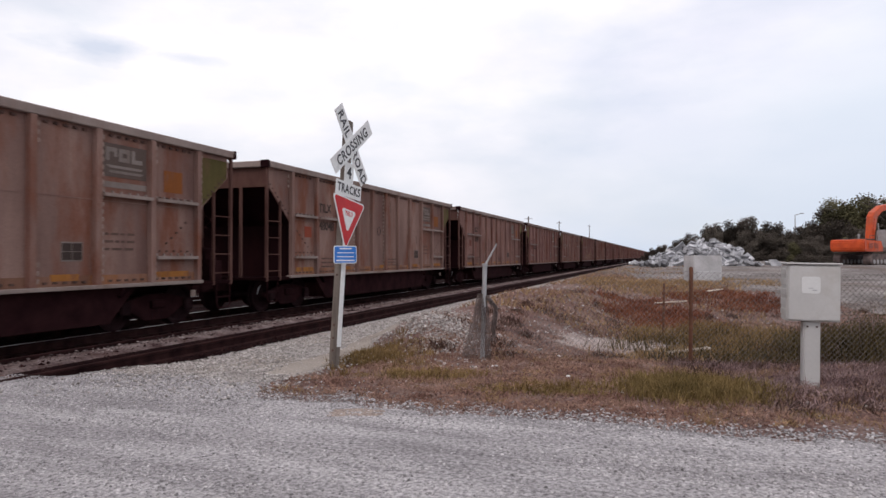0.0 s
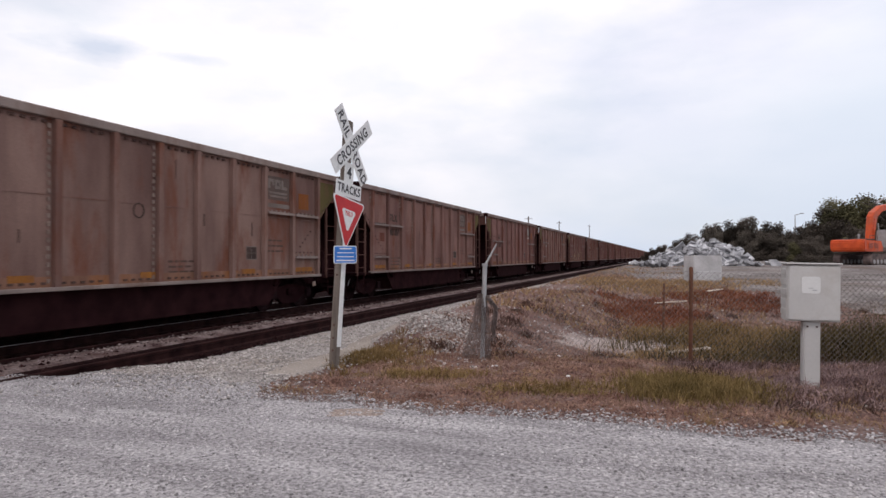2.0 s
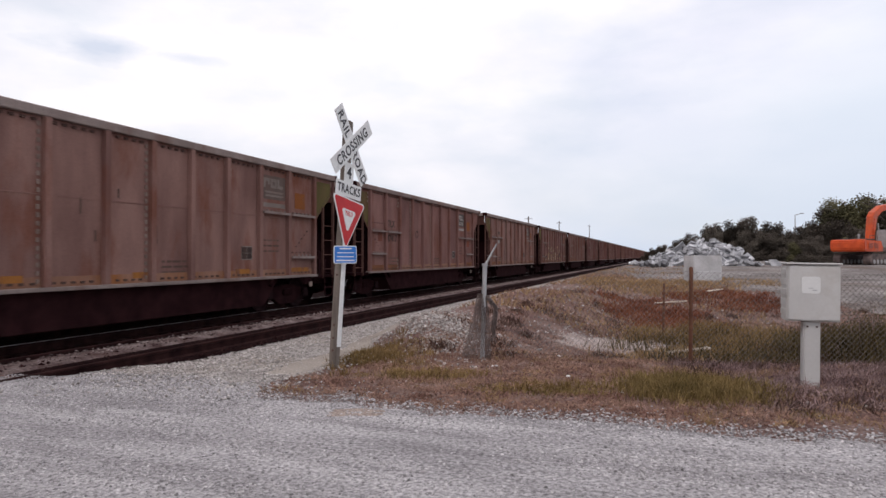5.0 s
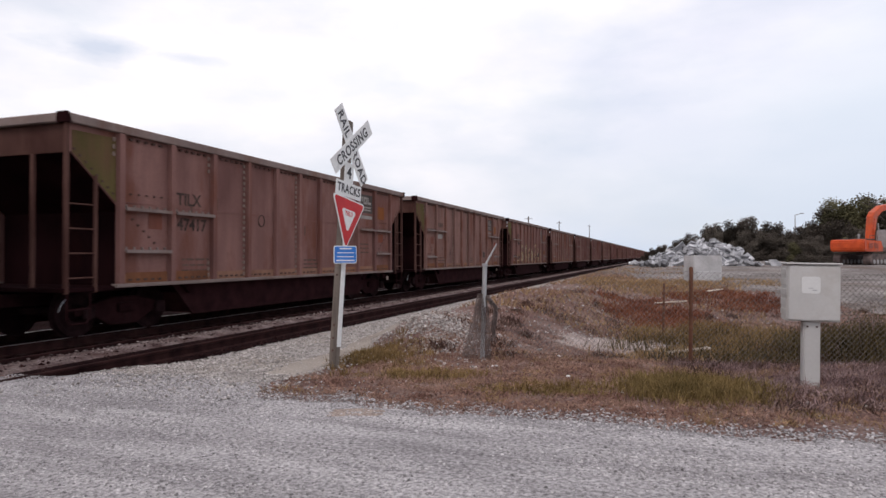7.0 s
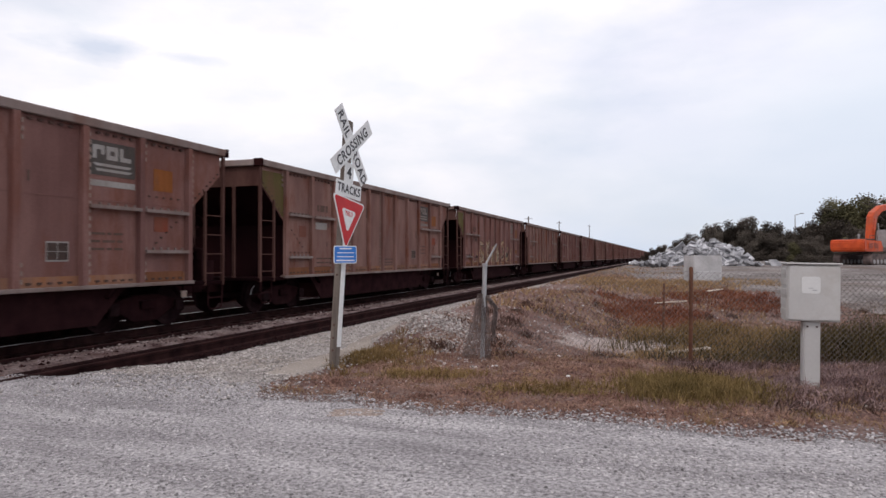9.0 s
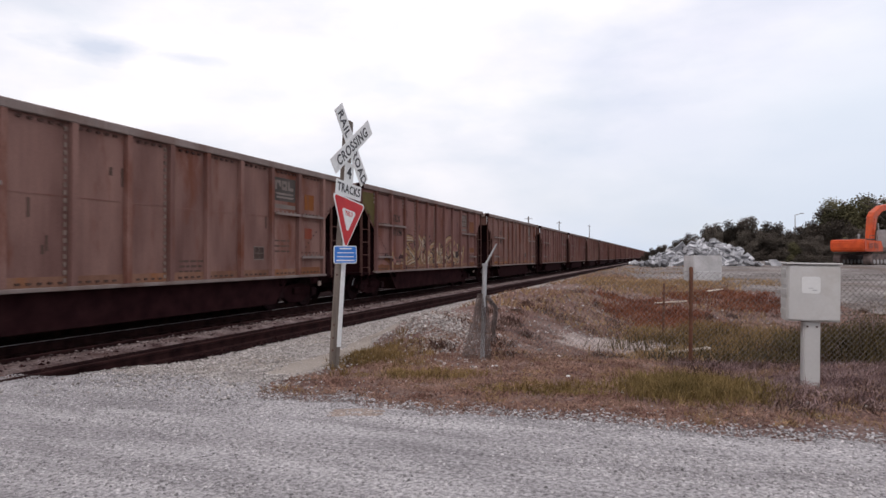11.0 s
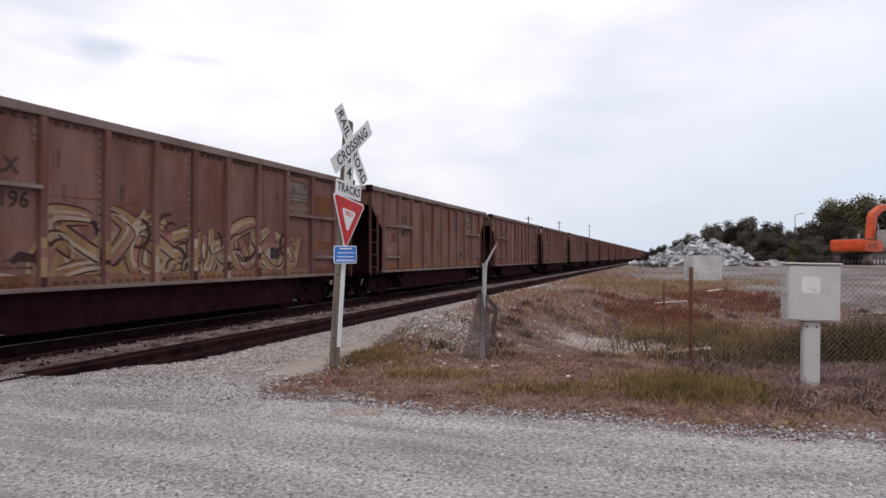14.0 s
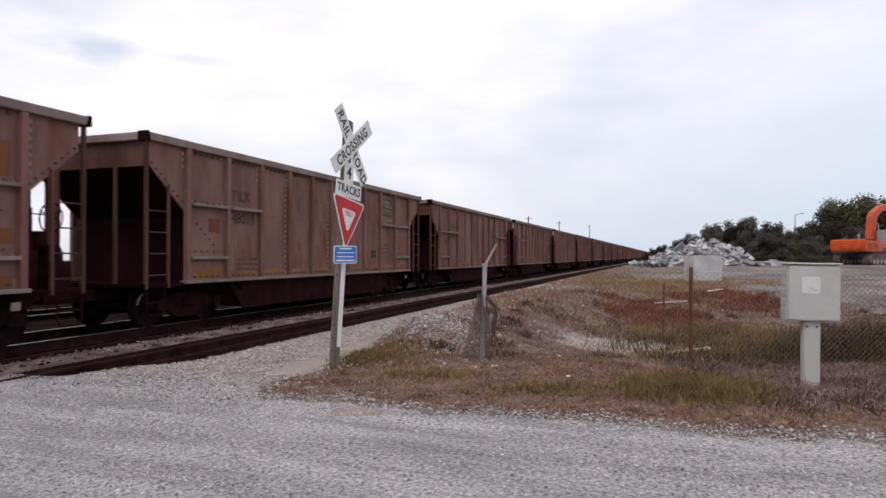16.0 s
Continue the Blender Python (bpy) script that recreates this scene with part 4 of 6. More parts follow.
def dress(car, k):
    """What is painted on the side, car by car; lengths from the front end."""
    ox, rd, bl, fa = M["orange_patch"], M["red_patch"], M["mark_black"], M["mark_faint"]
    if k in (-1, 0, 1, 2, 3, 4, 5) or k % 2 == 0:
        logo(car, 11.15, 12.24, 2.98, 3.6, M["logo_dark"] if k in (2, 3) else M["logo_warm"], M["logo_pale"] if k == 2 else M["logo_mid"])
    # load-limit frame, small lettering and yellow markers
    f = decal("stencil_frame", car, M["logo_pale"] if k == 2 else M["logo_mid"], 10.35, 10.78, 1.42, 1.76)
    bm = bmesh.new()
    for i in range(2):
        for j in range(2):
            box(bm, 10.37 + i * 0.205 - HC, 10.555 + i * 0.205 - HC, -1.561, -1.556, 1.445 + j * 0.15, 1.585 + j * 0.15)
    part("stencil_field", bm, M["mark_black"], f)
    bars(car, fa, 11.25, 11.95, 1.9, 3, 0.14, seed=k + 50)
    bars(car, fa, 2.9, 3.75, 1.42, 3, 0.12, seed=k + 70)
    bars(car, fa, 7.75, 8.5, 1.38, 3, 0.11, seed=k + 90)
    if k in (-1, 0, 1, 2, 3):
        decal("orange_square", car, ox, 12.72, 13.24, 2.82, 3.26, "faded orange square")
    if k in (2, 3):
        decal("red_square", car, rd, 12.74, 13.12, 2.0, 2.3, "faded red square")
    if k in (0, 1, 2, 3, 5, 6):
        decal("red_square", car, rd if k == 0 else M["dull_red"], 1.95, 2.32, 2.05, 2.36, "faded red square")
    if k in (-1, 0, 1, 5):
        for x0, x1 in ((1.5, 2.4), (4.3, 4.75), (7.0, 7.5), (10.15, 10.7), (12.5, 13.45)):
            decal("yellow_marker", car, M["yellow_patch"], x0, x1, 1.085, 1.2, "worn yellow marker stripe", deep=0.006)
    else:
        for x0, x1 in ((1.4, 2.45), (2.7, 3.7), (12.45, 13.55)):
            decal("rust_streak", car, M["rust_patch"], x0, x1, 1.0, 1.2, deep=0.006)
    rng = random.Random(100 + k)
    for i in range(7):
        x, z = rng.uniform(2.8, 11.0), rng.uniform(1.4, 3.2)
        decal("scrape", car, M["mark_faint"], x, x + rng.uniform(0.03, 0.07), z, z + rng.uniform(0.12, 0.4))
    number = {0: ("TILX", "48048"), 1: ("TILX", "48187"), 2: ("TILX", "47417"), 4: ("TILX", "47196"), 5: ("TILX", "48019")}.get(k)
    if number:
        low = 0.23 if k == 2 else 0.0
        lettering(car, number[0], 0.36, 3.1, 2.93 - low, bl if k in (0, 1, 2, 4) else M["mark_mid"])
        lettering(car, number[1], 0.36, 3.2, 2.40 - low, bl if k in (0, 1, 2, 4) else M["mark_mid"])
    else:
        bars(car, fa, 2.95, 3.55, 2.82, 1, 0.3, 0.2, seed=k + 200)
        bars(car, fa, 2.9, 3.65, 2.36, 1, 0.3, 0.2, seed=k + 300)
    if k in (0, 2):
        bm = bmesh.new()
        cx = 6.95 if k == 0 else 5.73
        for i in range(20):
            a, b = 2 * math.pi * i / 20, 2 * math.pi * (i + 1) / 20
            tube(bm, (cx - HC + 0.13 * math.cos(a), -1.553, 2.40 + 0.14 * math.sin(a)), (cx - HC + 0.13 * math.cos(b), -1.553, 2.40 + 0.14 * math.sin(b)), 0.014, n=4)
        part("ring_mark", bm, M["mark_black"], car)
    if k == 4:
        decal("rust_streak", car, M["rust_patch"], 12.55, 13.5, 2.75, 3.3)
        decal("rust_streak", car, M["rust_patch"], 12.5, 13.55, 1.7, 1.95)
    if k in (2, 4):
        green_corner(car, True, False)
    if k in (-1, 0, 1):
        green_corner(car, False, True)
    if k == 3:
        green_corner(car, True, False)
        decal("pale_placard", car, M["logo_pale"], 2.85, 3.5, 2.3, 2.5, "pale number placard")
    if k == 4:
        graffiti(car)


STYLE = {-1: "tan", 0: "tan", 1: "brown", 2: "rust", 3: "brown", 4: "rust", 5: "brown", 6: "rust"}
LABEL = {
    "tan": "faded tan-brown steel coal hopper car with riveted ribs",
    "brown": "oxide brown ribbed steel coal hopper car, rust-streaked",
    "rust": "rust-red ribbed steel coal hopper car with dark ends",
}
SPECIAL = {
    0: "faded tan-brown ribbed coal hopper car with black lettering and yellow markers",
    2: "rust-red ribbed coal hopper car with pale emblem and green corner",
    3: "brown ribbed coal hopper car with pale emblem and orange square",
    4: "rust-red ribbed coal hopper car covered in tan graffiti",
}
FRONT0 = 14.09


def build_train():
    for k in range(-2, 27):
        style = STYLE.get(k, ("brown", "rust", "rust", "brown", "rust")[k % 5])
        car = hopper_car(style, (2.42, 1.62) if k == 2 else (2.65, 1.50))
        tagged(car, SPECIAL.get(k, LABEL[style]), "freight car", group="coal train")
        dress(car, k)
        CARS[k] = car


build_train()


def car_pose(k, t):
    return Matrix.Translation(P(TRAIN_C, FRONT0 + k * PITCH + HC - travelled(t), 0)) @ Matrix.Rotation(math.pi / 2 - A, 4, "Z")


def motions():
    """The train rolls towards and past the camera, slowing a little; its wheels turn."""
    for k, car in CARS.items():
        walk(car, [(t, car_pose(k, t)) for t in range(0, 17)])
        if -2 <= k <= 7:
            for truck in [c for c in car.children if c.name.startswith("truck")]:
                for w in [c for c in truck.children if c.name.startswith("wheelset")]:
                    x = w.matrix_basis.translation.x
                    rows = []
                    for i in range(0, 161):
                        t = i / 10
                        rows.append((t, Matrix.Translation((x, 0, 0.457)) @ Matrix.Rotation(-travelled(t) / 0.457, 4, "Y")))
                    walk(w, rows)

# ---------------- crossing sign ----------------
def rounded(bm, pts, r, y0, y1, n=4):
    """A plate with rounded corners: outline in x and z."""
    out = []
    m = len(pts)
    for i in range(m):
        p, a, b = Vector(pts[i]), Vector(pts[i - 1]), Vector(pts[(i + 1) % m])
        da, db = (a - p).normalized(), (b - p).normalized()
        half = da.angle(db) / 2
        d = r / math.tan(half)
        p0, p1 = p + da * d, p + db * d
        c = p + (da + db).normalized() * (r / math.sin(half))
        a0, a1 = math.atan2((p0 - c).y, (p0 - c).x), math.atan2((p1 - c).y, (p1 - c).x)
        while a1 - a0 > math.pi:
            a1 -= 2 * math.pi
        while a1 - a0 < -math.pi:
            a1 += 2 * math.pi
        for j in range(n + 1):
            t = a0 + (a1 - a0) * j / n
            out.append((c.x + r * math.cos(t), c.y + r * math.sin(t)))
    prism(bm, out, y0, y1)


UPRIGHT = Matrix.Rotation(math.pi / 2, 4, "X")


def rect(w, h, cx=0, cz=0):
    return [(cx - w / 2, cz - h / 2), (cx + w / 2, cz - h / 2), (cx + w / 2, cz + h / 2), (cx - w / 2, cz + h / 2)]


SIGN_X, SIGN_Y = -1.47, 9.0


def crossing_sign():
    z0 = terrain(SIGN_X, SIGN_Y)
    bm = bmesh.new()
    box(bm, -0.06, 0.06, 0.0, 0.105, -0.3, 3.53)
    bevelled(bm, 0.01, 2)
    sign = part("railroad_crossing_sign", bm, M["timber_post"])
    # the face is turned towards the road's traffic, and the post leans
    sign.matrix_basis = Matrix.Translation((SIGN_X, SIGN_Y, z0)) @ Matrix.Rotation(radians(66), 4, "Z") @ Matrix.Rotation(radians(5.9), 4, "Y")
    tagged(sign, "white crossbuck and red yield sign on a leaning weathered timber post", "crossing sign")
    bm = bmesh.new()
    box(bm, -0.045, 0.05, -0.012, -0.001, 0.30, 2.3)
    part("steel_strip", bm, M["sign_white"], sign, "pale reflective metal strip")
    for word, ang, y in (("RAILROAD", -49, -0.022), ("CROSSING", 42, -0.034)):
        bm = bmesh.new()
        prism(bm, rect(1.22, 0.23), -0.005, 0.005)
        at = Matrix.Translation((0.01, y, 3.165)) @ Matrix.Rotation(radians(-ang), 4, "Y")
        blade = part("crossbuck_blade", bm, M["sign_white"], sign, "white crossbuck blade", at=at)
        if word == "RAILROAD":
            for w, x in (("RAIL", -0.35), ("ROAD", 0.35)):
                part("lettering", text_mesh(w, 0.2, M["sign_black"], 0.001, 0.9, 1.1), None, blade, at=Matrix.Translation((x, -0.007, -0.01)) @ UPRIGHT)
        else:
            part("lettering", text_mesh(word, 0.2, M["sign_black"], 0.001, 0.92, 1.12), None, blade, at=Matrix.Translation((0, -0.007, -0.01)) @ UPRIGHT)
    bm = bmesh.new()
    rounded(bm, rect(0.23, 0.30), 0.03, -0.014, -0.006)
    p = part("track_count_plate", bm, M["sign_white"], sign, at=Matrix.Translation((0.0, 0, 2.76)))
    part("lettering", text_mesh("4", 0.24, M["sign_black"], 0.001), None, p, at=Matrix.Translation((0, -0.016, 0)) @ UPRIGHT)
    bm = bmesh.new()
    rounded(bm, rect(0.66, 0.21), 0.02, -0.026, -0.018)
    p = part("tracks_plate", bm, M["sign_white"], sign, at=Matrix.Translation((-0.0, 0, 2.515)))
    part("lettering", text_mesh("TRACKS", 0.17, M["sign_black"], 0.001, 0.9, 1.08), None, p, at=Matrix.Translation((0, -0.028, 0)) @ UPRIGHT)
    # yield
    bm = bmesh.new()
    rounded(bm, [(0, -0.425), (0.435, 0.325), (-0.435, 0.325)], 0.045, -0.036, -0.028)
    y = part("yield_plate", bm, M["sign_white"], sign, "red and white triangular yield plate", at=Matrix.Translation((0.0, 0, 2.07)) @ Matrix.Rotation(radians(3), 4, "Y"))
    bm = bmesh.new()
    rounded(bm, [(0, -0.385), (0.395, 0.303), (-0.395, 0.303)], 0.035, -0.040, -0.0361)
    part("red_border", bm, M["sign_red"], y)
    bm = bmesh.new()
    rounded(bm, [(0, -0.17), (0.19, 0.16), (-0.19, 0.16)], 0.03, -0.044, -0.0401)
    part("white_field", bm, M["sign_white"], y)
    part("lettering", text_mesh("YIELD", 0.085, M["sign_red"], 0.001, 0.9), None, y, at=Matrix.Translation((0, -0.0455, 0.1)) @ UPRIGHT)
    # blue information plate
    bm = bmesh.new()
    rounded(bm, rect(0.38, 0.25), 0.03, -0.048, -0.040)
    b = part("blue_plate", bm, M["sign_white"], sign, "blue emergency information plate", at=Matrix.Translation((-0.05, -0.03, 1.585)) @ Matrix.Rotation(radians(-5.9), 4, "Y") @ Matrix.Rotation(radians(-24), 4, "Z"))
    bm = bmesh.new()
    rounded(bm, rect(0.355, 0.225), 0.025, -0.052, -0.0481)
    part("blue_field", bm, M["sign_blue"], b)
    for i, (w, h) in enumerate(((0.2, 0.03), (0.28, 0.018), (0.28, 0.018), (0.3, 0.03))):
        bm = bmesh.new()
        box(bm, -w / 2, w / 2, -0.0545, -0.0521, 0.075 - i * 0.055, 0.075 - i * 0.055 + h * 0.6)
        part("worn_lettering", bm, M["sign_white"], b)
    for z in (0.25, 0.42, 0.6, 1.3, 2.1, 3.02):
        bm = bmesh.new()
        tube(bm, (-0.065, 0.05, z), (-0.055, 0.05, z), 0.016, n=8)
        part("bolt", bm, M["bolt"], sign)


crossing_sign()


# ---------------- utility box ----------------
def utility_box():
    x, y = 4.38, 7.75
    z0 = terrain(x, y)
    bm = bmesh.new()
    box(bm, -0.092, 0.092, -0.07, 0.07, -0.25, 0.785)
    bevelled(bm, 0.015, 2)
    ub = part("utility_box", bm, M["box_paint"])
    ub.matrix_basis = pose(x, y, z0, 0, 0.8, -15)
    tagged(ub, "pale grey metal utility box on a square post beside the fence", "utility box")
    bm = bmesh.new()
    box(bm, -0.285, 0.285, -0.12, 0.16, 0.785, 1.455)
    bevelled(bm, 0.012, 2)
    case = part("cabinet", bm, M["box_paint"], ub, "pale grey painted steel cabinet")
    bm = bmesh.new()
    box(bm, -0.272, 0.272, -0.145, -0.121, 0.80, 1.44)
    bevelled(bm, 0.008, 2)
    door = part("door", bm, M["box_paint"], case)
    bm = bmesh.new()
    rounded(bm, rect(0.20, 0.20, -0.035, 1.215), 0.03, -0.150, -0.1452)
    part("notice", bm, M["box_label"], door, "pale square notice, worn")
    bm = bmesh.new()
    box(bm, -0.02, 0.03, -0.1535, -0.1502, 1.15, 1.16)
    box(bm, -0.06, -0.01, -0.1535, -0.1502, 1.175, 1.182)
    part("worn_lettering", bm, M["galvanised"], door)
    bm = bmesh.new()
    box(bm, -0.298, 0.298, -0.16, 0.17, 1.457, 1.475)
    bevelled(bm, 0.006)
    part("lid", bm, M["box_paint"], case)
    for z in (0.85, 0.97, 1.09, 1.21, 1.33):
        bm = bmesh.new()
        box(bm, -0.296, -0.2855, -0.10, 0.14, z, z + 0.075)
        bevelled(bm, 0.004)
        part("side_louvre", bm, M["box_paint"], case)
    for dx in (-0.05, 0.05):
        bm = bmesh.new()
        tube(bm, (dx, -0.078, 0.72), (dx, -0.06, 0.72), 0.012, n=6)
        part("bolt", bm, M["bolt"], ub)


utility_box()

# ---------------- fence ----------------
FENCE = [(0.62, 9.9), (3.72, 9.75), (6.9, 9.5), (10.2, 9.2), (13.4, 9.0)]
FENCE_TOP = 1.30


def fence_line(x):
    for (x0, y0), (x1, y1) in zip(FENCE, FENCE[1:]):
        if x <= x1:
            return y0 + (y1 - y0) * (x - x0) / (x1 - x0)
    return FENCE[-1][1]


def wire_strip(verts, faces, pts, r):
    """A thin three-sided wire through points."""
    base = len(verts)
    for p in pts:
        for a in (0.5, 2.6, 4.7):
            verts.append((p[0] + r * math.cos(a), p[1] + r * 0.9, p[2] + r * math.sin(a)) if a < 4 else (p[0], p[1] - r, p[2]))
    for i in range(len(pts) - 1):
        for j in range(3):
            a, b = base + i * 3 + j, base + i * 3 + (j + 1) % 3
            faces.append((a, b, b + 3, a + 3))


def build_fence():
    posts = []
    for i, (x, y) in enumerate(FENCE[1:]):
        z0 = terrain(x, y)
        bm = bmesh.new()
        tube(bm, (0, 0, -0.3), (0, 0, FENCE_TOP - z0 + 0.02), 0.03, n=10)
        tube(bm, (0, 0, FENCE_TOP - z0 + 0.02), (0, 0, FENCE_TOP - z0 + 0.05), 0.036, 0.02, n=10)
        post = part("post", bm, M["rust_pipe"])
        if i == 0:
            fence = new("chain_link_fence")
            fence.location = (x, y, z0)
            tagged(fence, "sagging chain-link fence on rusted pipe posts", "fence")
        post.parent = fence
        post.matrix_basis = Matrix.Translation((x, y, z0)) @ pose(0, 0, 0, 0.5, 0.4)
        post.matrix_parent_inverse = Matrix.Translation((-FENCE[1][0], -FENCE[1][1], -terrain(*FENCE[1])))
    verts, faces = [], []
    step, x = 0.041, 0.95
    n = 0
    while x < 13.3:
        sag = 0.9 * smooth(2.4, 0.8, x)
        top = FENCE_TOP - sag - 0.03 * math.sin((x - 3.7) / 3.2 * math.pi) ** 2
        pts = []
        y0 = fence_line(x)
        z = terrain(x, y0) + 0.02
        low = z
        i = 0
        while z < top:
            xx = x + (step if (i + n) % 2 else 0)
            bulge = 0.05 * noise.noise(Vector((xx * 0.9, z * 1.3, 2)))
            pts.append((xx, fence_line(xx) + bulge + (0.003 if i % 2 else -0.003), z))
            z += step
            i += 1
        if len(pts) > 2:
            wire_strip(verts, faces, pts, 0.0032)
        x += step
        n += 1
    part("chain_link_mesh", raw_mesh("chain_link_mesh", verts, faces, M["fence_wire"]), None, fence, "dull woven wire mesh").matrix_parent_inverse = fence.matrix_basis.inverted()
    verts, faces = [], []
    pts = [(1.4 + i * 0.2, fence_line(1.4 + i * 0.2) - 0.01, FENCE_TOP - 0.02 - 0.5 * smooth(2.6, 1.3, 1.4 + i * 0.2)) for i in range(60)]
    wire_strip(verts, faces, pts, 0.004)
    part("top_wire", raw_mesh("top_wire", verts, faces, M["fence_wire"]), None, fence).matrix_parent_inverse = fence.matrix_basis.inverted()


def broken_post():
    """The end post with its outrigger arm; the loose mesh hangs round its foot."""
    x, y = FENCE[0]
    z0 = terrain(x, y)
    bm = bmesh.new()
    tube(bm, (-0.03, 0, -0.3), (0.02, 0, 1.36 - z0), 0.036, n=10)
    tube(bm, (0.02, 0, 1.36 - z0), (0.02, 0, 1.40 - z0), 0.045, n=10)
    post = part("fence_end_post", bm, M["galvanised"])
    post.matrix_basis = Matrix.Translation((x, y, z0))
    tagged(post, "grey bent fence end post with torn wire mesh round it", "fence post")
    bm = bmesh.new()
    tube(bm, (0.02, 0, 1.36 - z0), (0.20, -0.03, 1.70 - z0), 0.02, 0.012, n=8)
    part("outrigger_arm", bm, M["galvanised"], post)
    # the loose mesh hangs like a skirt, gathered under the arm
    verts, faces = [], []
    for i in range(28):
        for sg in (1, -1):
            a0 = math.pi * (0.5 + 1.9 * i / 27)
            pts = []
            for j in range(30):
                f = j / 29
                rad = 0.045 + 0.165 * (1 - f) ** 0.9 + 0.018 * math.sin(7 * f + i)
                a = a0 + sg * f * 1.7
                pts.append((rad * math.cos(a) - 0.03 - 0.09 * (1 - f) ** 2, rad * math.sin(a) * 0.6, 0.01 + f * 0.98 + (0.02 if j % 2 else 0)))
            wire_strip(verts, faces, pts, 0.0034)
    part("torn_mesh", raw_mesh("torn_mesh", verts, faces, M["rust_wire"]), None, post, "crumpled hanging wire mesh")
    # its torn edge, rolled into a twisted rope of wire
    rng = random.Random(8)
    verts, faces = [], []
    for i in range(26):
        a0, off = rng.uniform(0, 6.3), rng.uniform(0.008, 0.04)
        low = rng.uniform(0.24, 0.5)
        pts = []
        for j in range(24):
            f = j / 23
            z = 0.98 + 0.05 * math.sin(f * 3.1) - (0.98 - low) * f
            a = a0 + 5 * f
            pts.append((0.05 + 0.12 * smooth(0, 0.5, f) + 0.03 * math.sin(f * 5) + off * math.cos(a), off * math.sin(a) - 0.02, z))
        wire_strip(verts, faces, pts, 0.006)
    part("rolled_mesh_edge", raw_mesh("rolled_mesh_edge", verts, faces, M["rust_wire"]), None, post, "dark twisted roll of torn wire")


def yard_post():
    x, y = 5.6, 16.5
    bm = bmesh.new()
    tube(bm, (0, 0, -0.3), (0.03, 0, 1.35), 0.03, n=8)
    po = part("old_fence_post", bm, M["rust_pipe"])
    po.matrix_basis = pose(x, y, terrain(x, y))
    tagged(po, "thin rusted pipe post standing alone in the yard", "post")


build_fence()
broken_post()
yard_post()


# ---------------- yard: rubble, block, excavator ----------------
def chunk(rng, name, size, mat):
    bm = bmesh.new()
    box(bm, -0.5, 0.5, -0.5, 0.5, -0.5, 0.5)
    for v in bm.verts:
        v.co = Vector((v.co.x * rng.uniform(0.45, 1.25), v.co.y * rng.uniform(0.45, 1.25), v.co.z * rng.uniform(0.5, 1.2)))
    bm.transform(Matrix.Diagonal((*size, 1)))
    return mesh_of(name, bm, mat)


def slab(rng, size, mat):
    bm = bmesh.new()
    n = 5
    pts = [(0.5 * math.cos(2 * math.pi * i / n + rng.uniform(-0.4, 0.4)) * size[0], 0.5 * math.sin(2 * math.pi * i / n + rng.uniform(-0.4, 0.4)) * size[1]) for i in range(n)]
    prism(bm, pts, -size[2] / 2, size[2] / 2)
    bm.transform(Matrix.Rotation(math.pi / 2, 4, "X"))
    return mesh_of("slab", bm, mat)


def rubble_pile():
    rng = random.Random(5)
    cx, cy = 21.6, 54.0
    z0 = terrain(cx, cy)
    pile = new("rubble_pile")
    pile.location = (cx, cy, z0)
    tagged(pile, "heap of broken pale grey concrete slabs and chunks", "rubble pile")
    meshes = [slab(rng, (rng.uniform(0.5, 1.5), rng.uniform(0.35, 0.9), rng.uniform(0.1, 0.22)), M["concrete"]) for _ in range(9)]
    meshes += [chunk(rng, "chunk", (rng.uniform(0.25, 0.55), rng.uniform(0.25, 0.5), rng.uniform(0.2, 0.35)), M["concrete"]) for _ in range(6)]

    def height(x, y):
        r = math.hypot((x - 0.9) / (5.6 if x < 0.9 else 3.0), y / 3.4)
        return max(0.0, 2.0 * (1 - r ** 1.6)) * (0.9 + 0.2 * noise.noise(Vector((x, y, 1))))
    bm = bmesh.new()
    n = 26
    grid = [[bm.verts.new((-4.8 + 9.6 * i / n, -3.6 + 7.2 * j / n, height(-4.8 + 9.6 * i / n, -3.6 + 7.2 * j / n) - 0.15)) for i in range(n + 1)] for j in range(n + 1)]
    for j in range(n):
        for i in range(n):
            bm.faces.new((grid[j][i], grid[j][i + 1], grid[j + 1][i + 1], grid[j + 1][i]))
    part("rubble_core", bm, M["concrete"], pile)
    for i in range(300):
        x, y = rng.uniform(-4.9, 4.9), rng.uniform(-3.5, 1.2)
        h = height(x, y)
        if h < 0.05 and rng.random() < 0.7:
            continue
        me = rng.choice(meshes)
        part(me.name.split(".")[0], me, None, pile, at=pose(x, y, h + rng.uniform(-0.05, 0.18), rng.uniform(-50, 50), rng.uniform(-50, 50), rng.uniform(0, 360)))
    # low spread of rubble to the side
    for i in range(40):
        x, y = rng.uniform(-5.6, -3.2), rng.uniform(-3.0, 2)
        me = rng.choice(meshes[9:])
        part("chunk", me, None, pile, at=pose(x, y, 0.15, rng.uniform(-50, 50), rng.uniform(-50, 50), rng.uniform(0, 360)))


def concrete_block():
    x, y = 13.02, 32.5
    z0 = terrain(x, y)
    bm = bmesh.new()
    box(bm, -0.76, 0.76, -0.5, 0.5, -0.1, 1.32)
    bevelled(bm, 0.04, 2)
    bl = part("concrete_block", bm, M["concrete_pale"])
    bl.matrix_basis = pose(x, y, z0, 0, 0, 8)
    tagged(bl, "large pale concrete block lying in the yard", "concrete block")
    bm = bmesh.new()
    box(bm, -0.6, 0.6, -0.56, -0.502, 0.0, 0.55)
    bevelled(bm, 0.02)
    part("lower_ledge", bm, M["concrete_pale"], bl)


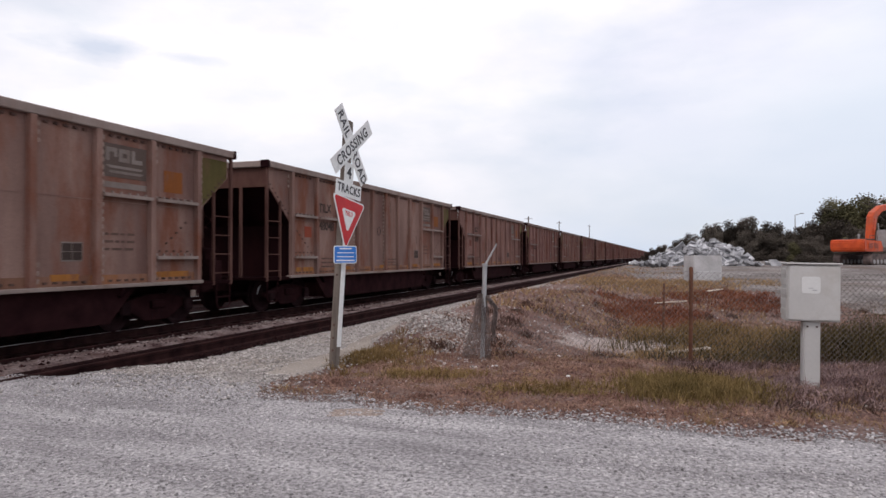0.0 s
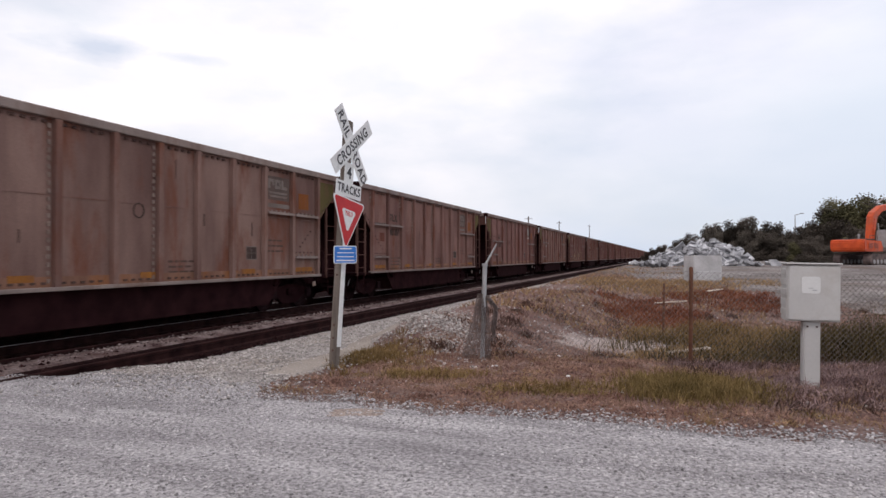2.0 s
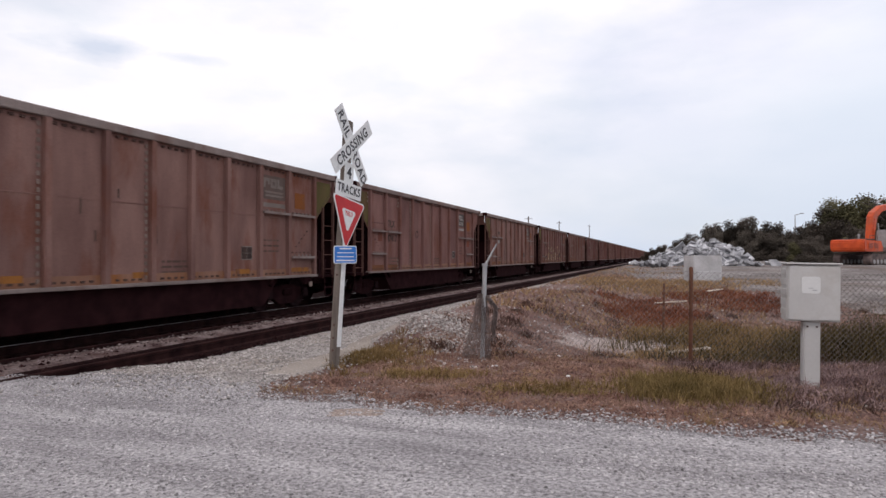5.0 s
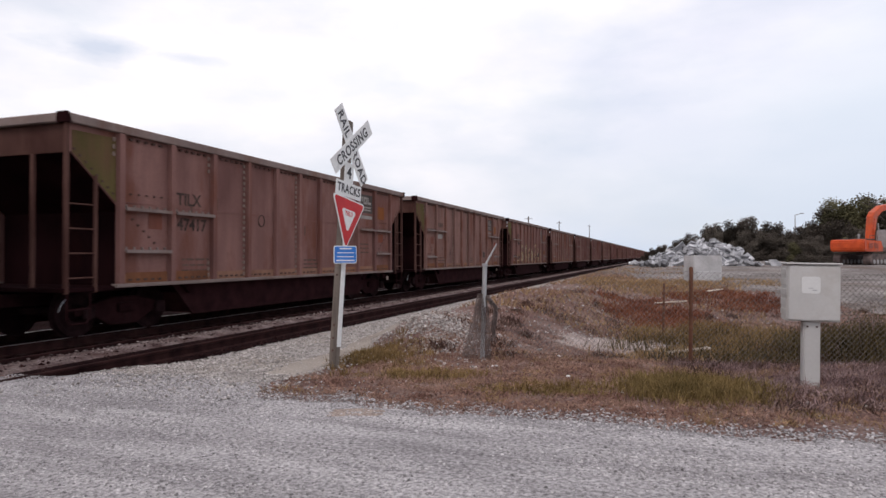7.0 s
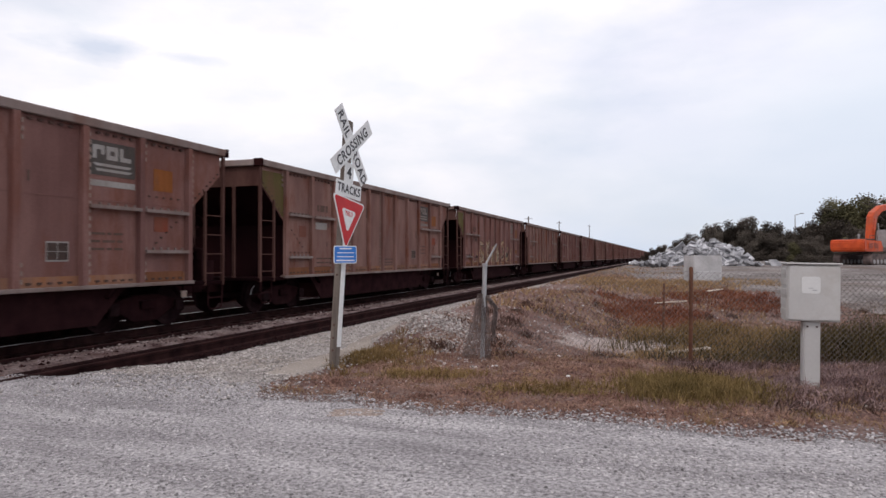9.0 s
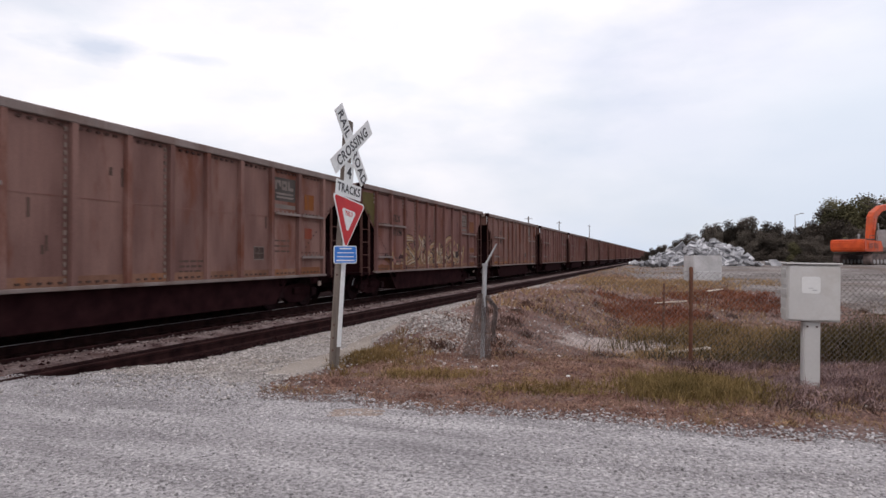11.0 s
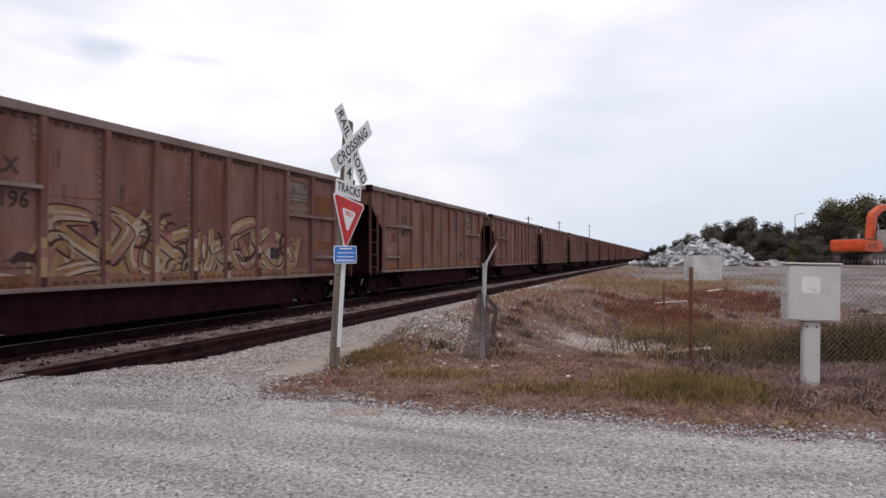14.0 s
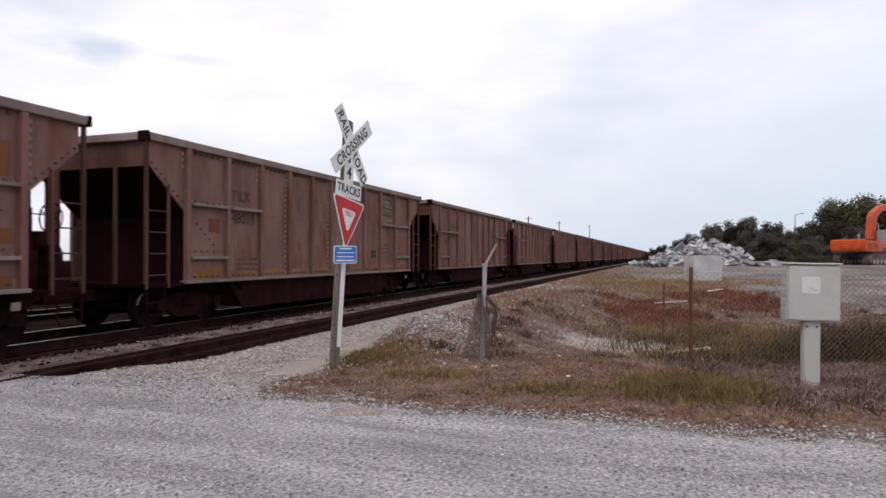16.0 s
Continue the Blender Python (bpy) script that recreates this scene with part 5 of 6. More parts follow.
def excavator():
    x, y = 35.1, 54.0
    z0 = terrain(x, y) + 0.05
    ex = new("excavator")
    ex.matrix_basis = pose(x, y, z0, 0, 0, 32)
    tagged(ex, "orange tracked excavator with raised boom in the yard", "excavator")
    for sy in (-1.15, 1.15):
        bm = bmesh.new()
        prism(bm, [(-2.1, 0.35), (-1.85, 0.05), (1.85, 0.05), (2.1, 0.35), (2.1, 0.6), (1.85, 0.9), (-1.85, 0.9), (-2.1, 0.6)], sy - 0.3, sy + 0.3)
        bevelled(bm, 0.05)
        tr = part("crawler_track", bm, M["machine_dark"], ex, "dark steel crawler track")
        for i in range(22):
            bm = bmesh.new()
            xx = -1.9 + 3.8 * i / 21
            box(bm, xx - 0.06, xx + 0.06, sy - 0.31, sy + 0.31, 0.9, 0.95)
            part("track_shoe", bm, M["machine_dark"], tr)
        for i in range(6):
            bm = bmesh.new()
            tube(bm, (-1.5 + i * 0.6, sy - 0.33, 0.3), (-1.5 + i * 0.6, sy - 0.28, 0.3), 0.18, n=12)
            part("roller", bm, M["machine_grey"], tr)
    bm = bmesh.new()
    tube(bm, (0, 0, 0.85), (0, 0, 1.1), 0.6, n=16)
    part("slew_ring", bm, M["machine_dark"], ex)
    bm = bmesh.new()
    prism(bm, [(-2.3, 1.12), (0.35, 1.12), (0.35, 1.5), (0.1, 2.0), (-2.3, 2.05)], -1.3, 1.3)
    bevelled(bm, 0.05, 2)
    body = part("upper_body", bm, M["orange"], ex, "orange engine body")
    bm = bmesh.new()
    prism(bm, [(-2.75, 1.35), (-2.6, 1.12), (-2.28, 1.12), (-2.28, 2.1), (-2.6, 2.1), (-2.75, 1.95)], -1.32, 1.32)
    bevelled(bm, 0.07, 2)
    part("counterweight", bm, M["orange"], body)
    for x0, x1 in ((-2.1, -1.3), (-1.2, -0.5)):
        bm = bmesh.new()
        box(bm, x0, x1, -1.325, -1.3015, 1.3, 1.85)
        bevelled(bm, 0.01)
        panel = part("side_door", bm, M["orange"], body)
        for i in range(5):
            bm = bmesh.new()
            box(bm, x0 + 0.1, x1 - 0.1, -1.345, -1.3255, 1.42 + i * 0.08, 1.45 + i * 0.08)
            part("vent_slat", bm, M["machine_dark"], panel)
    bm = bmesh.new()
    box(bm, 0.36, 2.4, -1.28, 1.28, 1.12, 1.45)
    bevelled(bm, 0.03)
    part("front_deck", bm, M["machine_dark"], body, "muddy dark front deck")
    bm = bmesh.new()
    box(bm, -2.2, -0.3, -1.1, 1.1, 2.055, 2.17)
    bevelled(bm, 0.03)
    part("engine_cover", bm, M["machine_dark"], body)
    bm = bmesh.new()
    tube(bm, (-1.9, -0.5, 2.17), (-1.9, -0.5, 2.55), 0.08, n=8)
    part("exhaust", bm, M["machine_grey"], ex)
    bm = bmesh.new()
    for p, q in (((-1.6, -1.2, 2.05), (-1.6, -1.2, 2.42)), ((-0.4, -1.2, 2.05), (-0.4, -1.2, 2.42)), ((-1.6, -1.2, 2.42), (-0.4, -1.2, 2.42))):
        tube(bm, p, q, 0.025, n=6)
    part("handrail", bm, M["machine_dark"], ex)
    bm = bmesh.new()
    prism(bm, [(1.12, 1.46), (2.4, 1.46), (2.5, 2.1), (2.25, 2.95), (1.2, 2.95)], -1.3, -0.4)
    bevelled(bm, 0.05, 2)
    cab = part("cab", bm, M["machine_grey"], ex, "grey operator's cab")
    bm = bmesh.new()
    prism(bm, [(1.3, 1.85), (2.25, 1.85), (2.3, 2.1), (2.1, 2.8), (1.3, 2.8)], -1.32, -1.302)
    part("window_pane", bm, M["glass_dark"], cab)
    bm = bmesh.new()
    prism(bm, [(0.55, 1.5), (0.7, 3.0), (0.85, 4.1), (1.15, 4.45), (2.4, 5.05), (4.9, 5.4), (5.0, 5.1), (2.6, 4.55), (1.75, 4.05), (1.4, 3.0), (1.05, 1.45)], -0.3, 0.2)
    bevelled(bm, 0.04)
    boom = part("boom", bm, M["orange"], ex, "orange boom")
    for sy in (-0.32, 0.22):
        bm = bmesh.new()
        prism(bm, [(0.78, 2.0), (0.9, 3.2), (1.15, 3.95), (1.4, 3.85), (1.2, 3.0), (0.95, 2.0)], sy - 0.012, sy + 0.012)
        part("boom_plate", bm, M["orange"], boom)
    for sy in (-0.38, 0.34):
        bm = bmesh.new()
        tube(bm, (1.75, sy, 1.5), (1.75, sy, 2.6), 0.09, n=8)
        tube(bm, (1.75, sy, 2.6), (1.6, sy, 3.5), 0.05, n=8)
        part("boom_cylinder", bm, M["machine_grey"], ex)
    bm = bmesh.new()
    tube(bm, (2.0, -0.05, 5.25), (3.4, -0.05, 5.75), 0.09, n=8)
    tube(bm, (3.4, -0.05, 5.75), (4.7, -0.05, 5.95), 0.05, n=8)
    part("stick_cylinder", bm, M["machine_grey"], ex)
    bm = bmesh.new()
    prism(bm, [(4.6, 5.95), (5.0, 6.0), (6.0, 3.4), (5.7, 3.3)], -0.2, 0.14)
    bevelled(bm, 0.04)
    part("stick", bm, M["orange"], ex)
    bm = bmesh.new()
    prism(bm, [(5.6, 3.4), (6.1, 3.4), (6.5, 2.6), (5.9, 2.0), (5.2, 2.1), (5.3, 2.4), (5.7, 2.5)], -0.6, 0.55)
    bevelled(bm, 0.04)
    part("bucket", bm, M["machine_dark"], ex)


rubble_pile()
concrete_block()
excavator()


# ---------------- trees ----------------
def tree(rng, height, spread, leaves, light=False, leaf=0.35, low=0.12):
    """A tapered trunk with limbs, and a crown of many small leaf clumps round the limb ends."""
    bm = bmesh.new()
    tips = []
    fork = height * 0.35
    tube(bm, (0, 0, -0.3), (0.05 * height * rng.uniform(-1, 1), 0, fork), 0.035 * height, 0.022 * height, n=7)
    for i in range(9):
        a = 2 * math.pi * i / 9 + rng.uniform(-0.3, 0.3)
        z0 = fork * rng.uniform(0.55, 1.0)
        r = spread * rng.uniform(0.45, 0.95)
        z1 = height * rng.uniform(0.35, 0.92)
        mid = Vector((0.5 * r * math.cos(a), 0.5 * r * math.sin(a), (z0 + z1) / 2 + 0.06 * height))
        tip = Vector((r * math.cos(a), r * math.sin(a), z1))
        tube(bm, (0, 0, z0), mid, 0.014 * height, 0.009 * height, n=5)
        tube(bm, mid, tip, 0.009 * height, 0.003 * height, n=5)
        tips += [mid, tip, (mid + tip) / 2]
    tips += [Vector((rng.uniform(-0.2, 0.2) * spread, rng.uniform(-0.2, 0.2) * spread, height * z)) for z in (0.75, 0.86, 0.95)]
    for i in range(18):
        a = rng.uniform(0, 6.3)
        tips.append(Vector((spread * 0.85 * math.cos(a), spread * 0.85 * math.sin(a), height * rng.uniform(low * 0.3, 0.4))))
    verts, faces = [], []
    for i in range(leaves):
        c = rng.choice(tips)
        R = 0.17 * height
        d = Vector((rng.gauss(0, 0.5), rng.gauss(0, 0.5), rng.gauss(0, 0.42))) * R
        if d.length > 0.95 * R:
            d *= 0.8 * R / d.length * rng.random()
        p = c + d
        if p.z < 0.05:
            continue
        s = leaf * rng.uniform(0.5, 1.2)
        u = Vector((rng.uniform(-1, 1), rng.uniform(-1, 1), rng.uniform(-0.6, 0.6))).normalized()
        w = u.orthogonal().normalized() * s * 0.5
        u *= s
        b = len(verts)
        verts += [p - u * 0.5, p + w, p + u * 0.5, p - w]
        faces.append((b, b + 1, b + 2, b + 3))
    tr = new("tree")
    part("trunk", bm, M["bark"], tr)
    part("crown", raw_mesh("crown", verts, faces, M["leaf_light"] if light else M["leaf"]), None, tr)
    return tr


def build_trees():
    rng = random.Random(21)
    kinds = []
    for i in range(4):
        kinds.append(tree(rng, 7.0 + i * 0.6, 2.9 + 0.3 * i, 12000, light=False, leaf=0.3))
    kinds.append(tree(rng, 8.5, 3.6, 11000, light=True, leaf=0.3))
    for kd in kinds:
        tagged(kd, "dense dark green broadleaf tree at the yard's edge", "tree", group="trees behind the yard")
    tagged(kinds[4], "lighter green broadleaf tree behind the excavator")
    first = [True] * 5
    # bearing, height of the crown's top, distance, kind
    line = ((0.313, 1.8, 100, 0), (0.335, 2.8, 98, 1), (0.36, 3.6, 97, 2), (0.38, 4.6, 95, 3), (0.40, 5.2, 95, 0), (0.42, 6.0, 94, 1), (0.44, 6.4, 93, 2), (0.462, 6.7, 93, 3),
            (0.482, 6.9, 92, 0), (0.502, 6.1, 92, 1), (0.522, 5.6, 92, 2), (0.536, 4.9, 91, 3), (0.552, 5.2, 90, 0), (0.568, 6.0, 88, 1), (0.592, 8.0, 86, 3), (0.612, 9.1, 86, 4),
            (0.636, 9.2, 86, 4), (0.66, 9.6, 86, 2), (0.69, 9.4, 86, 4), (0.73, 9.4, 88, 1), (0.77, 9.2, 88, 0), (0.35, 2.8, 108, 3), (0.322, 2.4, 96, 2), (0.345, 2.9, 95, 0), (0.368, 3.7, 94, 1), (0.388, 4.4, 94, 2), (0.408, 5.1, 93, 3), (0.43, 4.6, 90, 0), (0.47, 4.8, 90, 1), (0.51, 4.6, 89, 2), (0.545, 4.4, 88, 3), (0.43, 5.6, 108, 0), (0.51, 5.6, 106, 3),
            (0.57, 6.0, 104, 1), (0.565, 3.1, 62, 2), (0.585, 3.2, 63, 0), (0.545, 2.6, 64, 4), (0.63, 4.5, 70, 3), (0.66, 4.8, 70, 2), (0.60, 4.4, 74, 1))
    size = (7.0, 7.6, 8.2, 8.8, 8.5)
    spots = []
    for b, top, d, k in line:
        x = b * d
        spots.append((x, d, (top + 0.5 - terrain(x, d)) / (size[k] * 1.08), k))
    for x, y, f, k in spots:
        m = pose(x, y, terrain(x, y) - 0.1, 0, 0, rng.uniform(0, 360)) @ Matrix.Scale(f, 4)
        if first[k]:
            first[k] = False
            kinds[k].matrix_basis = m
        else:
            t = copy_thing(kinds[k], m)
            t.matrix_basis = m
    # beyond the tracks, seen over and between the cars
    for L, s, f, k in ((27.5, 107, 1.05, 0), (28.5, 109, 0.95, 2)):
        p = P(L, s)
        t = copy_thing(kinds[k], pose(0, 0, 0))
        t.matrix_basis = pose(p.x, p.y, terrain(p.x, p.y) - 0.1, 0, 0, rng.uniform(0, 360)) @ Matrix.Scale(f, 4)
        tagged(t, "dark green tree beyond the railway tracks", group="trees beyond the tracks")


build_trees()


def utility_poles():
    for x, y, h in ((16.5, 125, 9.5), (30.5, 170, 11.0), (52, 230, 13.0)):
        z0 = -0.3
        bm = bmesh.new()
        tube(bm, (0, 0, -1), (0, 0, h), 0.16, 0.11, n=8)
        po = part("utility_pole", bm, M["pole"])
        po.matrix_basis = pose(x, y, z0)
        tagged(po, "distant timber utility pole with a crossarm", "utility pole", group="poles beyond the train")
        bm = bmesh.new()
        box(bm, -0.7, 0.7, -0.05, 0.05, h - 0.5, h - 0.4)
        part("crossarm", bm, M["pole"], po)
    bm = bmesh.new()
    x, y = 49.5, 91.0
    tube(bm, (0, 0, -0.5), (0, 0, 6.85), 0.09, 0.06, n=8)
    lamp = part("street_lamp", bm, M["galvanised"])
    lamp.matrix_basis = pose(x, y, 0.5)
    tagged(lamp, "thin grey street lamp standing among the trees", "street lamp")
    bm = bmesh.new()
    tube(bm, (0, 0, 6.8), (0.9, 0, 7.05), 0.05, 0.04, n=6)
    box(bm, 0.7, 1.2, -0.1, 0.1, 7.01, 7.11)
    part("lamp_arm", bm, M["galvanised"], lamp)


utility_poles()


# ---------------- stones, grass and litter ----------------
M["weed_green"] = material("dark_green_weed", (0.05, 0.038, 0.018), (0.115, 0.084, 0.04), 1.5, 0.9, 0, 30, island=0.45, spec=0.04)
M["weed_dark"] = material("dark_dead_weed", (0.06, 0.035, 0.03), (0.12, 0.07, 0.055), 1.5, 0.9, 0, 30, island=0.4, spec=0.04)

def scatter_stones(name, mat, n, place, lo, hi, label, category, seed, flat=0.6, sink=0.25):
    """Loose stones: rough octahedra, half sunk."""
    rng = random.Random(seed)
    verts, faces = [], []
    tries = 0
    while len(faces) < n * 8 and tries < n * 6:
        tries += 1
        q = place(rng)
        if q is None:
            continue
        x, y, z = q
        r = lo + (hi - lo) * rng.random() ** 2.2
        a = rng.uniform(0, 6.3)
        b = len(verts)
        c, s = math.cos(a), math.sin(a)
        h = r * flat * rng.uniform(0.6, 1.3)
        z += h * (1 - 2 * sink)
        ax, ay = r * rng.uniform(0.7, 1.3), r * rng.uniform(0.6, 1.1)
        tx, ty = rng.uniform(-0.5, 0.5) * r, rng.uniform(-0.5, 0.5) * r
        verts += [(x + ax * c, y + ax * s, z + 0.2 * h * rng.uniform(-1, 1)), (x - ay * s, y + ay * c, z + 0.2 * h), (x - ax * c, y - ax * s, z - 0.1 * h), (x + ay * s, y - ay * c, z),
                  (x + tx, y + ty, z + h), (x, y, z - h)]
        for i in range(4):
            faces.append((b + i, b + (i + 1) % 4, b + 4))
            faces.append((b + (i + 1) % 4, b + i, b + 5))
    ob = new(name, raw_mesh(name, verts, faces, mat))
    tagged(ob, label, category, kind="stuff")


def on_shoulder(rng):
    s = 5.0 + 27 * rng.random() ** 1.7
    if rng.random() > smooth(5.2, 7.8, s + 0.9 * noise.noise(Vector((s * 1.3, rng.random() * 0.2, 3)))):
        return None
    L = rng.uniform(4.1, 7.2) if s > 7 else rng.uniform(2.8, 7.2)
    inner = 4.5 + 1.0 * smooth(8, 15, s)
    if L < inner + rng.uniform(-0.5, 0.3):
        return None
    p = P(L, s)
    return p.x, p.y, terrain(p.x, p.y) + 0.03


def on_road(rng):
    L = rng.uniform(-4.5, 8.0)
    s = road_edge(L) - 4.2 * rng.random()
    p = P(L, s)
    if p.y < 3.2 or noise.noise(Vector((L * 0.35, s * 1.3, 6))) < rng.uniform(-0.6, 0.3):
        return None
    return p.x, p.y, terrain(p.x, p.y) + 0.022


def on_road_rim(rng):
    L = rng.uniform(-5.5, 6.5)
    s = road_edge(L) + rng.gauss(-0.25, 0.28 if L < 3 else 0.5)
    p = P(L, s)
    return p.x, p.y, terrain(p.x, p.y) + (0.015 if s < road_edge(L) - 0.4 else 0.0)


def on_mound(rng):
    x, y = rng.gauss(0.0, 0.5), rng.gauss(12.0, 1.2)
    return (x, y, terrain(x, y)) if LS(x, y)[1] > 8.5 else None


def on_tracks(rng):
    s = 1 + 40 * rng.random() ** 1.6
    L = rng.uniform(7.2, 10.4)
    if abs(L - NEAR_C + 0.75) < 0.13 or abs(L - NEAR_C - 0.75) < 0.13:
        return None
    p = P(L, s)
    return p.x, p.y, (-0.16 if L < 7.7 else -0.11 if L < 8.5 else -0.06 if L < 9.1 else -0.2)


def in_near_track(rng):
    p = P(rng.gauss(8.83, 0.14), 1 + 40 * rng.random() ** 1.6)
    return p.x, p.y, -0.04


def on_gravel_patch(rng):
    x, y = rng.gauss(4.05, 0.75), rng.gauss(14.6, 0.55)
    return x, y, terrain(x, y) + 0.01


def on_yard(rng):
    x, y = rng.uniform(0.5, 16), 9.8 + 24 * rng.random()
    L, s = LS(x, y)
    if L > 5:
        return None
    return x, y, terrain(x, y)


scatter_stones("ballast_stones", M["stone"], 24000, on_shoulder, 0.008, 0.026, "loose pale grey crushed ballast stones beside the track", "gravel", 1)
scatter_stones("track_stones", M["ballast_shade_stone"], 9000, on_tracks, 0.015, 0.045, "rust-stained stones between the rails, darkened with painted shade", "gravel", 2)
scatter_stones("near_track_stones", M["track_stone"], 2400, in_near_track, 0.012, 0.035, "pale stones in the middle of the near track", "gravel", 12)
scatter_stones("road_chippings", M["road_stone"], 42000, on_road, 0.005, 0.017, "loose grey stone chippings on the road", "gravel", 3, sink=0.35)
scatter_stones("road_rim_stones", M["road_stone"], 9000, on_road_rim, 0.006, 0.022, "loose grey stones along the road's edge", "gravel", 4)
scatter_stones("mound_stones", M["stone"], 5000, on_mound, 0.012, 0.035, "grey stones on the low bank by the fence end", "gravel", 5)
scatter_stones("patch_stones", M["stone"], 2600, on_gravel_patch, 0.012, 0.035, "pale stones of the gravel patch", "gravel", 6)
scatter_stones("yard_stones", M["stone"], 2500, on_yard, 0.02, 0.06, "scattered stones in the yard", "gravel", 7)


def grass(name, mat, n, place, hlo, hhi, width, label, seed, lean=0.5):
    """Blades: bent tapering strips of three faces."""
    rng = random.Random(seed)
    verts, faces = [], []
    made = tries = 0
    while made < n and tries < n * 12:
        tries += 1
        q = place(rng)
        if q is None:
            continue
        made += 1
        x, y = q
        z = terrain(x, y) - 0.015
        h = rng.uniform(hlo, hhi)
        a = rng.uniform(0, 6.3)
        ln = rng.uniform(0.1, 1.0) * lean * h
        dx, dy = math.cos(a) * ln, math.sin(a) * ln
        w = width * rng.uniform(0.6, 1.3)
        t = rng.uniform(0, 3.15)
        wx, wy = math.cos(t) * w, math.sin(t) * w
        b = len(verts)
        drop = max(0.25, 1 - 0.5 * (ln / h) ** 2)
        verts += [(x - wx, y - wy, z), (x + wx, y + wy, z), (x + dx * 0.4 + wx * 0.8, y + dy * 0.4 + wy * 0.8, z + h * 0.55), (x + dx * 0.4 - wx * 0.8, y + dy * 0.4 - wy * 0.8, z + h * 0.55),
                  (x + dx, y + dy, z + h * drop)]
        faces += [(b, b + 1, b + 2, b + 3), (b + 3, b + 2, b + 4)]
    ob = new(name, raw_mesh(name, verts, faces, mat))
    tagged(ob, label, "grass", kind="stuff")


def nz(x, y, f, k):
    return noise.noise(Vector((x * f, y * f, k)))


def verge_limits(x, y):
    """How far inside the verge a place is: the road in front, the stone shoulder to the side."""
    L, s = LS(x, y)
    lim = 4.6 + 0.6 * smooth(8.0, 14, s) + 0.25 * nz(x, y, 1.5, 3)
    return min(s - road_edge(L) + 0.16 + 0.2 * nz(x, y, 2.2, 31), (lim - L) * 0.8)


def verge(rng):
    x, y = rng.uniform(-2.8, 7.5), rng.uniform(5.9, 11.0)
    d = verge_limits(x, y)
    if d < 0 or d < rng.random() * 0.22 or nz(x, y, 1.1, 5) < rng.uniform(-0.75, 0.15):
        return None
    return x, y


def verge_green(rng):
    spots = ((2.9, 7.45, 0.4, 0.35), (3.15, 7.2, 0.35, 0.3), (1.25, 7.45, 0.4, 0.12), (-0.3, 8.4, 0.35, 0.15))
    cx, cy, sx, sy = rng.choice(spots)
    x, y = rng.gauss(cx, sx), rng.gauss(cy, sy)
    if verge_limits(x, y) < 0.1 + 0.25 * rng.random() or nz(x, y, 1.8, 9) < rng.uniform(-0.35, 0.3):
        return None
    return x, y


def stalks_place(rng):
    x, y = rng.uniform(3.4, 7.4), rng.uniform(6.3, 9.9)
    if verge_limits(x, y) < 0.15 or nz(x, y, 1.3, 12) < rng.uniform(-0.5, 0.3):
        return None
    return x, y


def yard(rng, y0, y1, xr, f, k, cut, low_L=4.4):
    y = y0 + (y1 - y0) * rng.random()
    x = rng.uniform(xr[0], xr[1]) * y
    L, s = LS(x, y)
    if L > low_L - 0.4 + 0.5 * nz(x, y, 0.6, 2) or nz(x, y, f, k) < rng.uniform(cut - 0.4, cut + 0.25):
        return None
    if xr[0] > 0 and rng.random() > smooth(xr[0], xr[0] + 0.16, x / y + 0.12 * nz(x, y, 0.5, 21)):
        return None
    if math.hypot((x - 4.05) / 1.45, (y - 14.5) / 1.3) < 1 + 0.3 * nz(x, y, 1.2, 4) and rng.random() < 0.95:
        return None
    return x, y


def berm_far(rng):
    s = 16 + 95 * rng.random() ** 1.3
    L = rng.uniform(-3, 5.3)
    p = P(L, s)
    if nz(p.x, p.y, 0.35, 7) < rng.uniform(-0.5, 0.25):
        return None
    return p.x, p.y


def right_weeds(rng):
    x, y = rng.gauss(7.8, 0.9), rng.gauss(11.3, 0.8)
    if y < 9.75 or x < 6.3 + 0.3 * nz(x, y, 1.1, 3):
        return None
    return x, y


def mid_weeds(rng):
    x, y = rng.gauss(5.9, 1.3), rng.gauss(12.4, 1.8)
    if y < 9.7:
        return None
    return x, y


def clumped(place, centres, spread, seed, share=0.75):
    """The same ground, with most blades drawn together into tufts."""
    rng0 = random.Random(seed)
    spots = []
    while len(spots) < centres:
        q = place(rng0)
        if q:
            spots.append((q[0], q[1], rng0.uniform(0.5, 1.4) * spread))

    def pick(rng):
        if rng.random() > share:
            return place(rng)
        x, y, s = rng.choice(spots)
        return rng.gauss(x, s), rng.gauss(y, s)
    return pick


def field(cx, cy, rx, ry, k):
    """A ragged oval of ground."""
    def pick(rng):
        a, r = rng.uniform(0, 6.2832), math.sqrt(rng.random())
        x, y = cx + rx * r * math.cos(a), cy + ry * r * math.sin(a)
        if r > 0.72 + 0.6 * nz(x, y, 0.7, k) + 0.2 * rng.random() or y < 10.1 or LS(x, y)[0] > 4.6:
            return None
        return x, y
    return pick


def either(*places):
    return lambda rng: rng.choice(places)(rng)


def verge_tufts(rng):
    cx, cy, sx, sy = rng.choice(((-1.15, 10.3, 0.28, 0.6), (-0.75, 10.0, 0.25, 0.45), (-1.3, 9.6, 0.2, 0.25), (1.15, 7.55, 0.5, 0.13), (-0.2, 8.5, 0.4, 0.2)))
    x, y = rng.gauss(cx, sx), rng.gauss(cy, sy)
    return (x, y) if verge_limits(x, y) > 0.05 else None


def verge_crumbs(rng):
    q = verge(rng)
    return None if q is None or nz(q[0], q[1], 1.6, 17) < rng.uniform(-0.4, 0.3) else (q[0], q[1], terrain(*q))


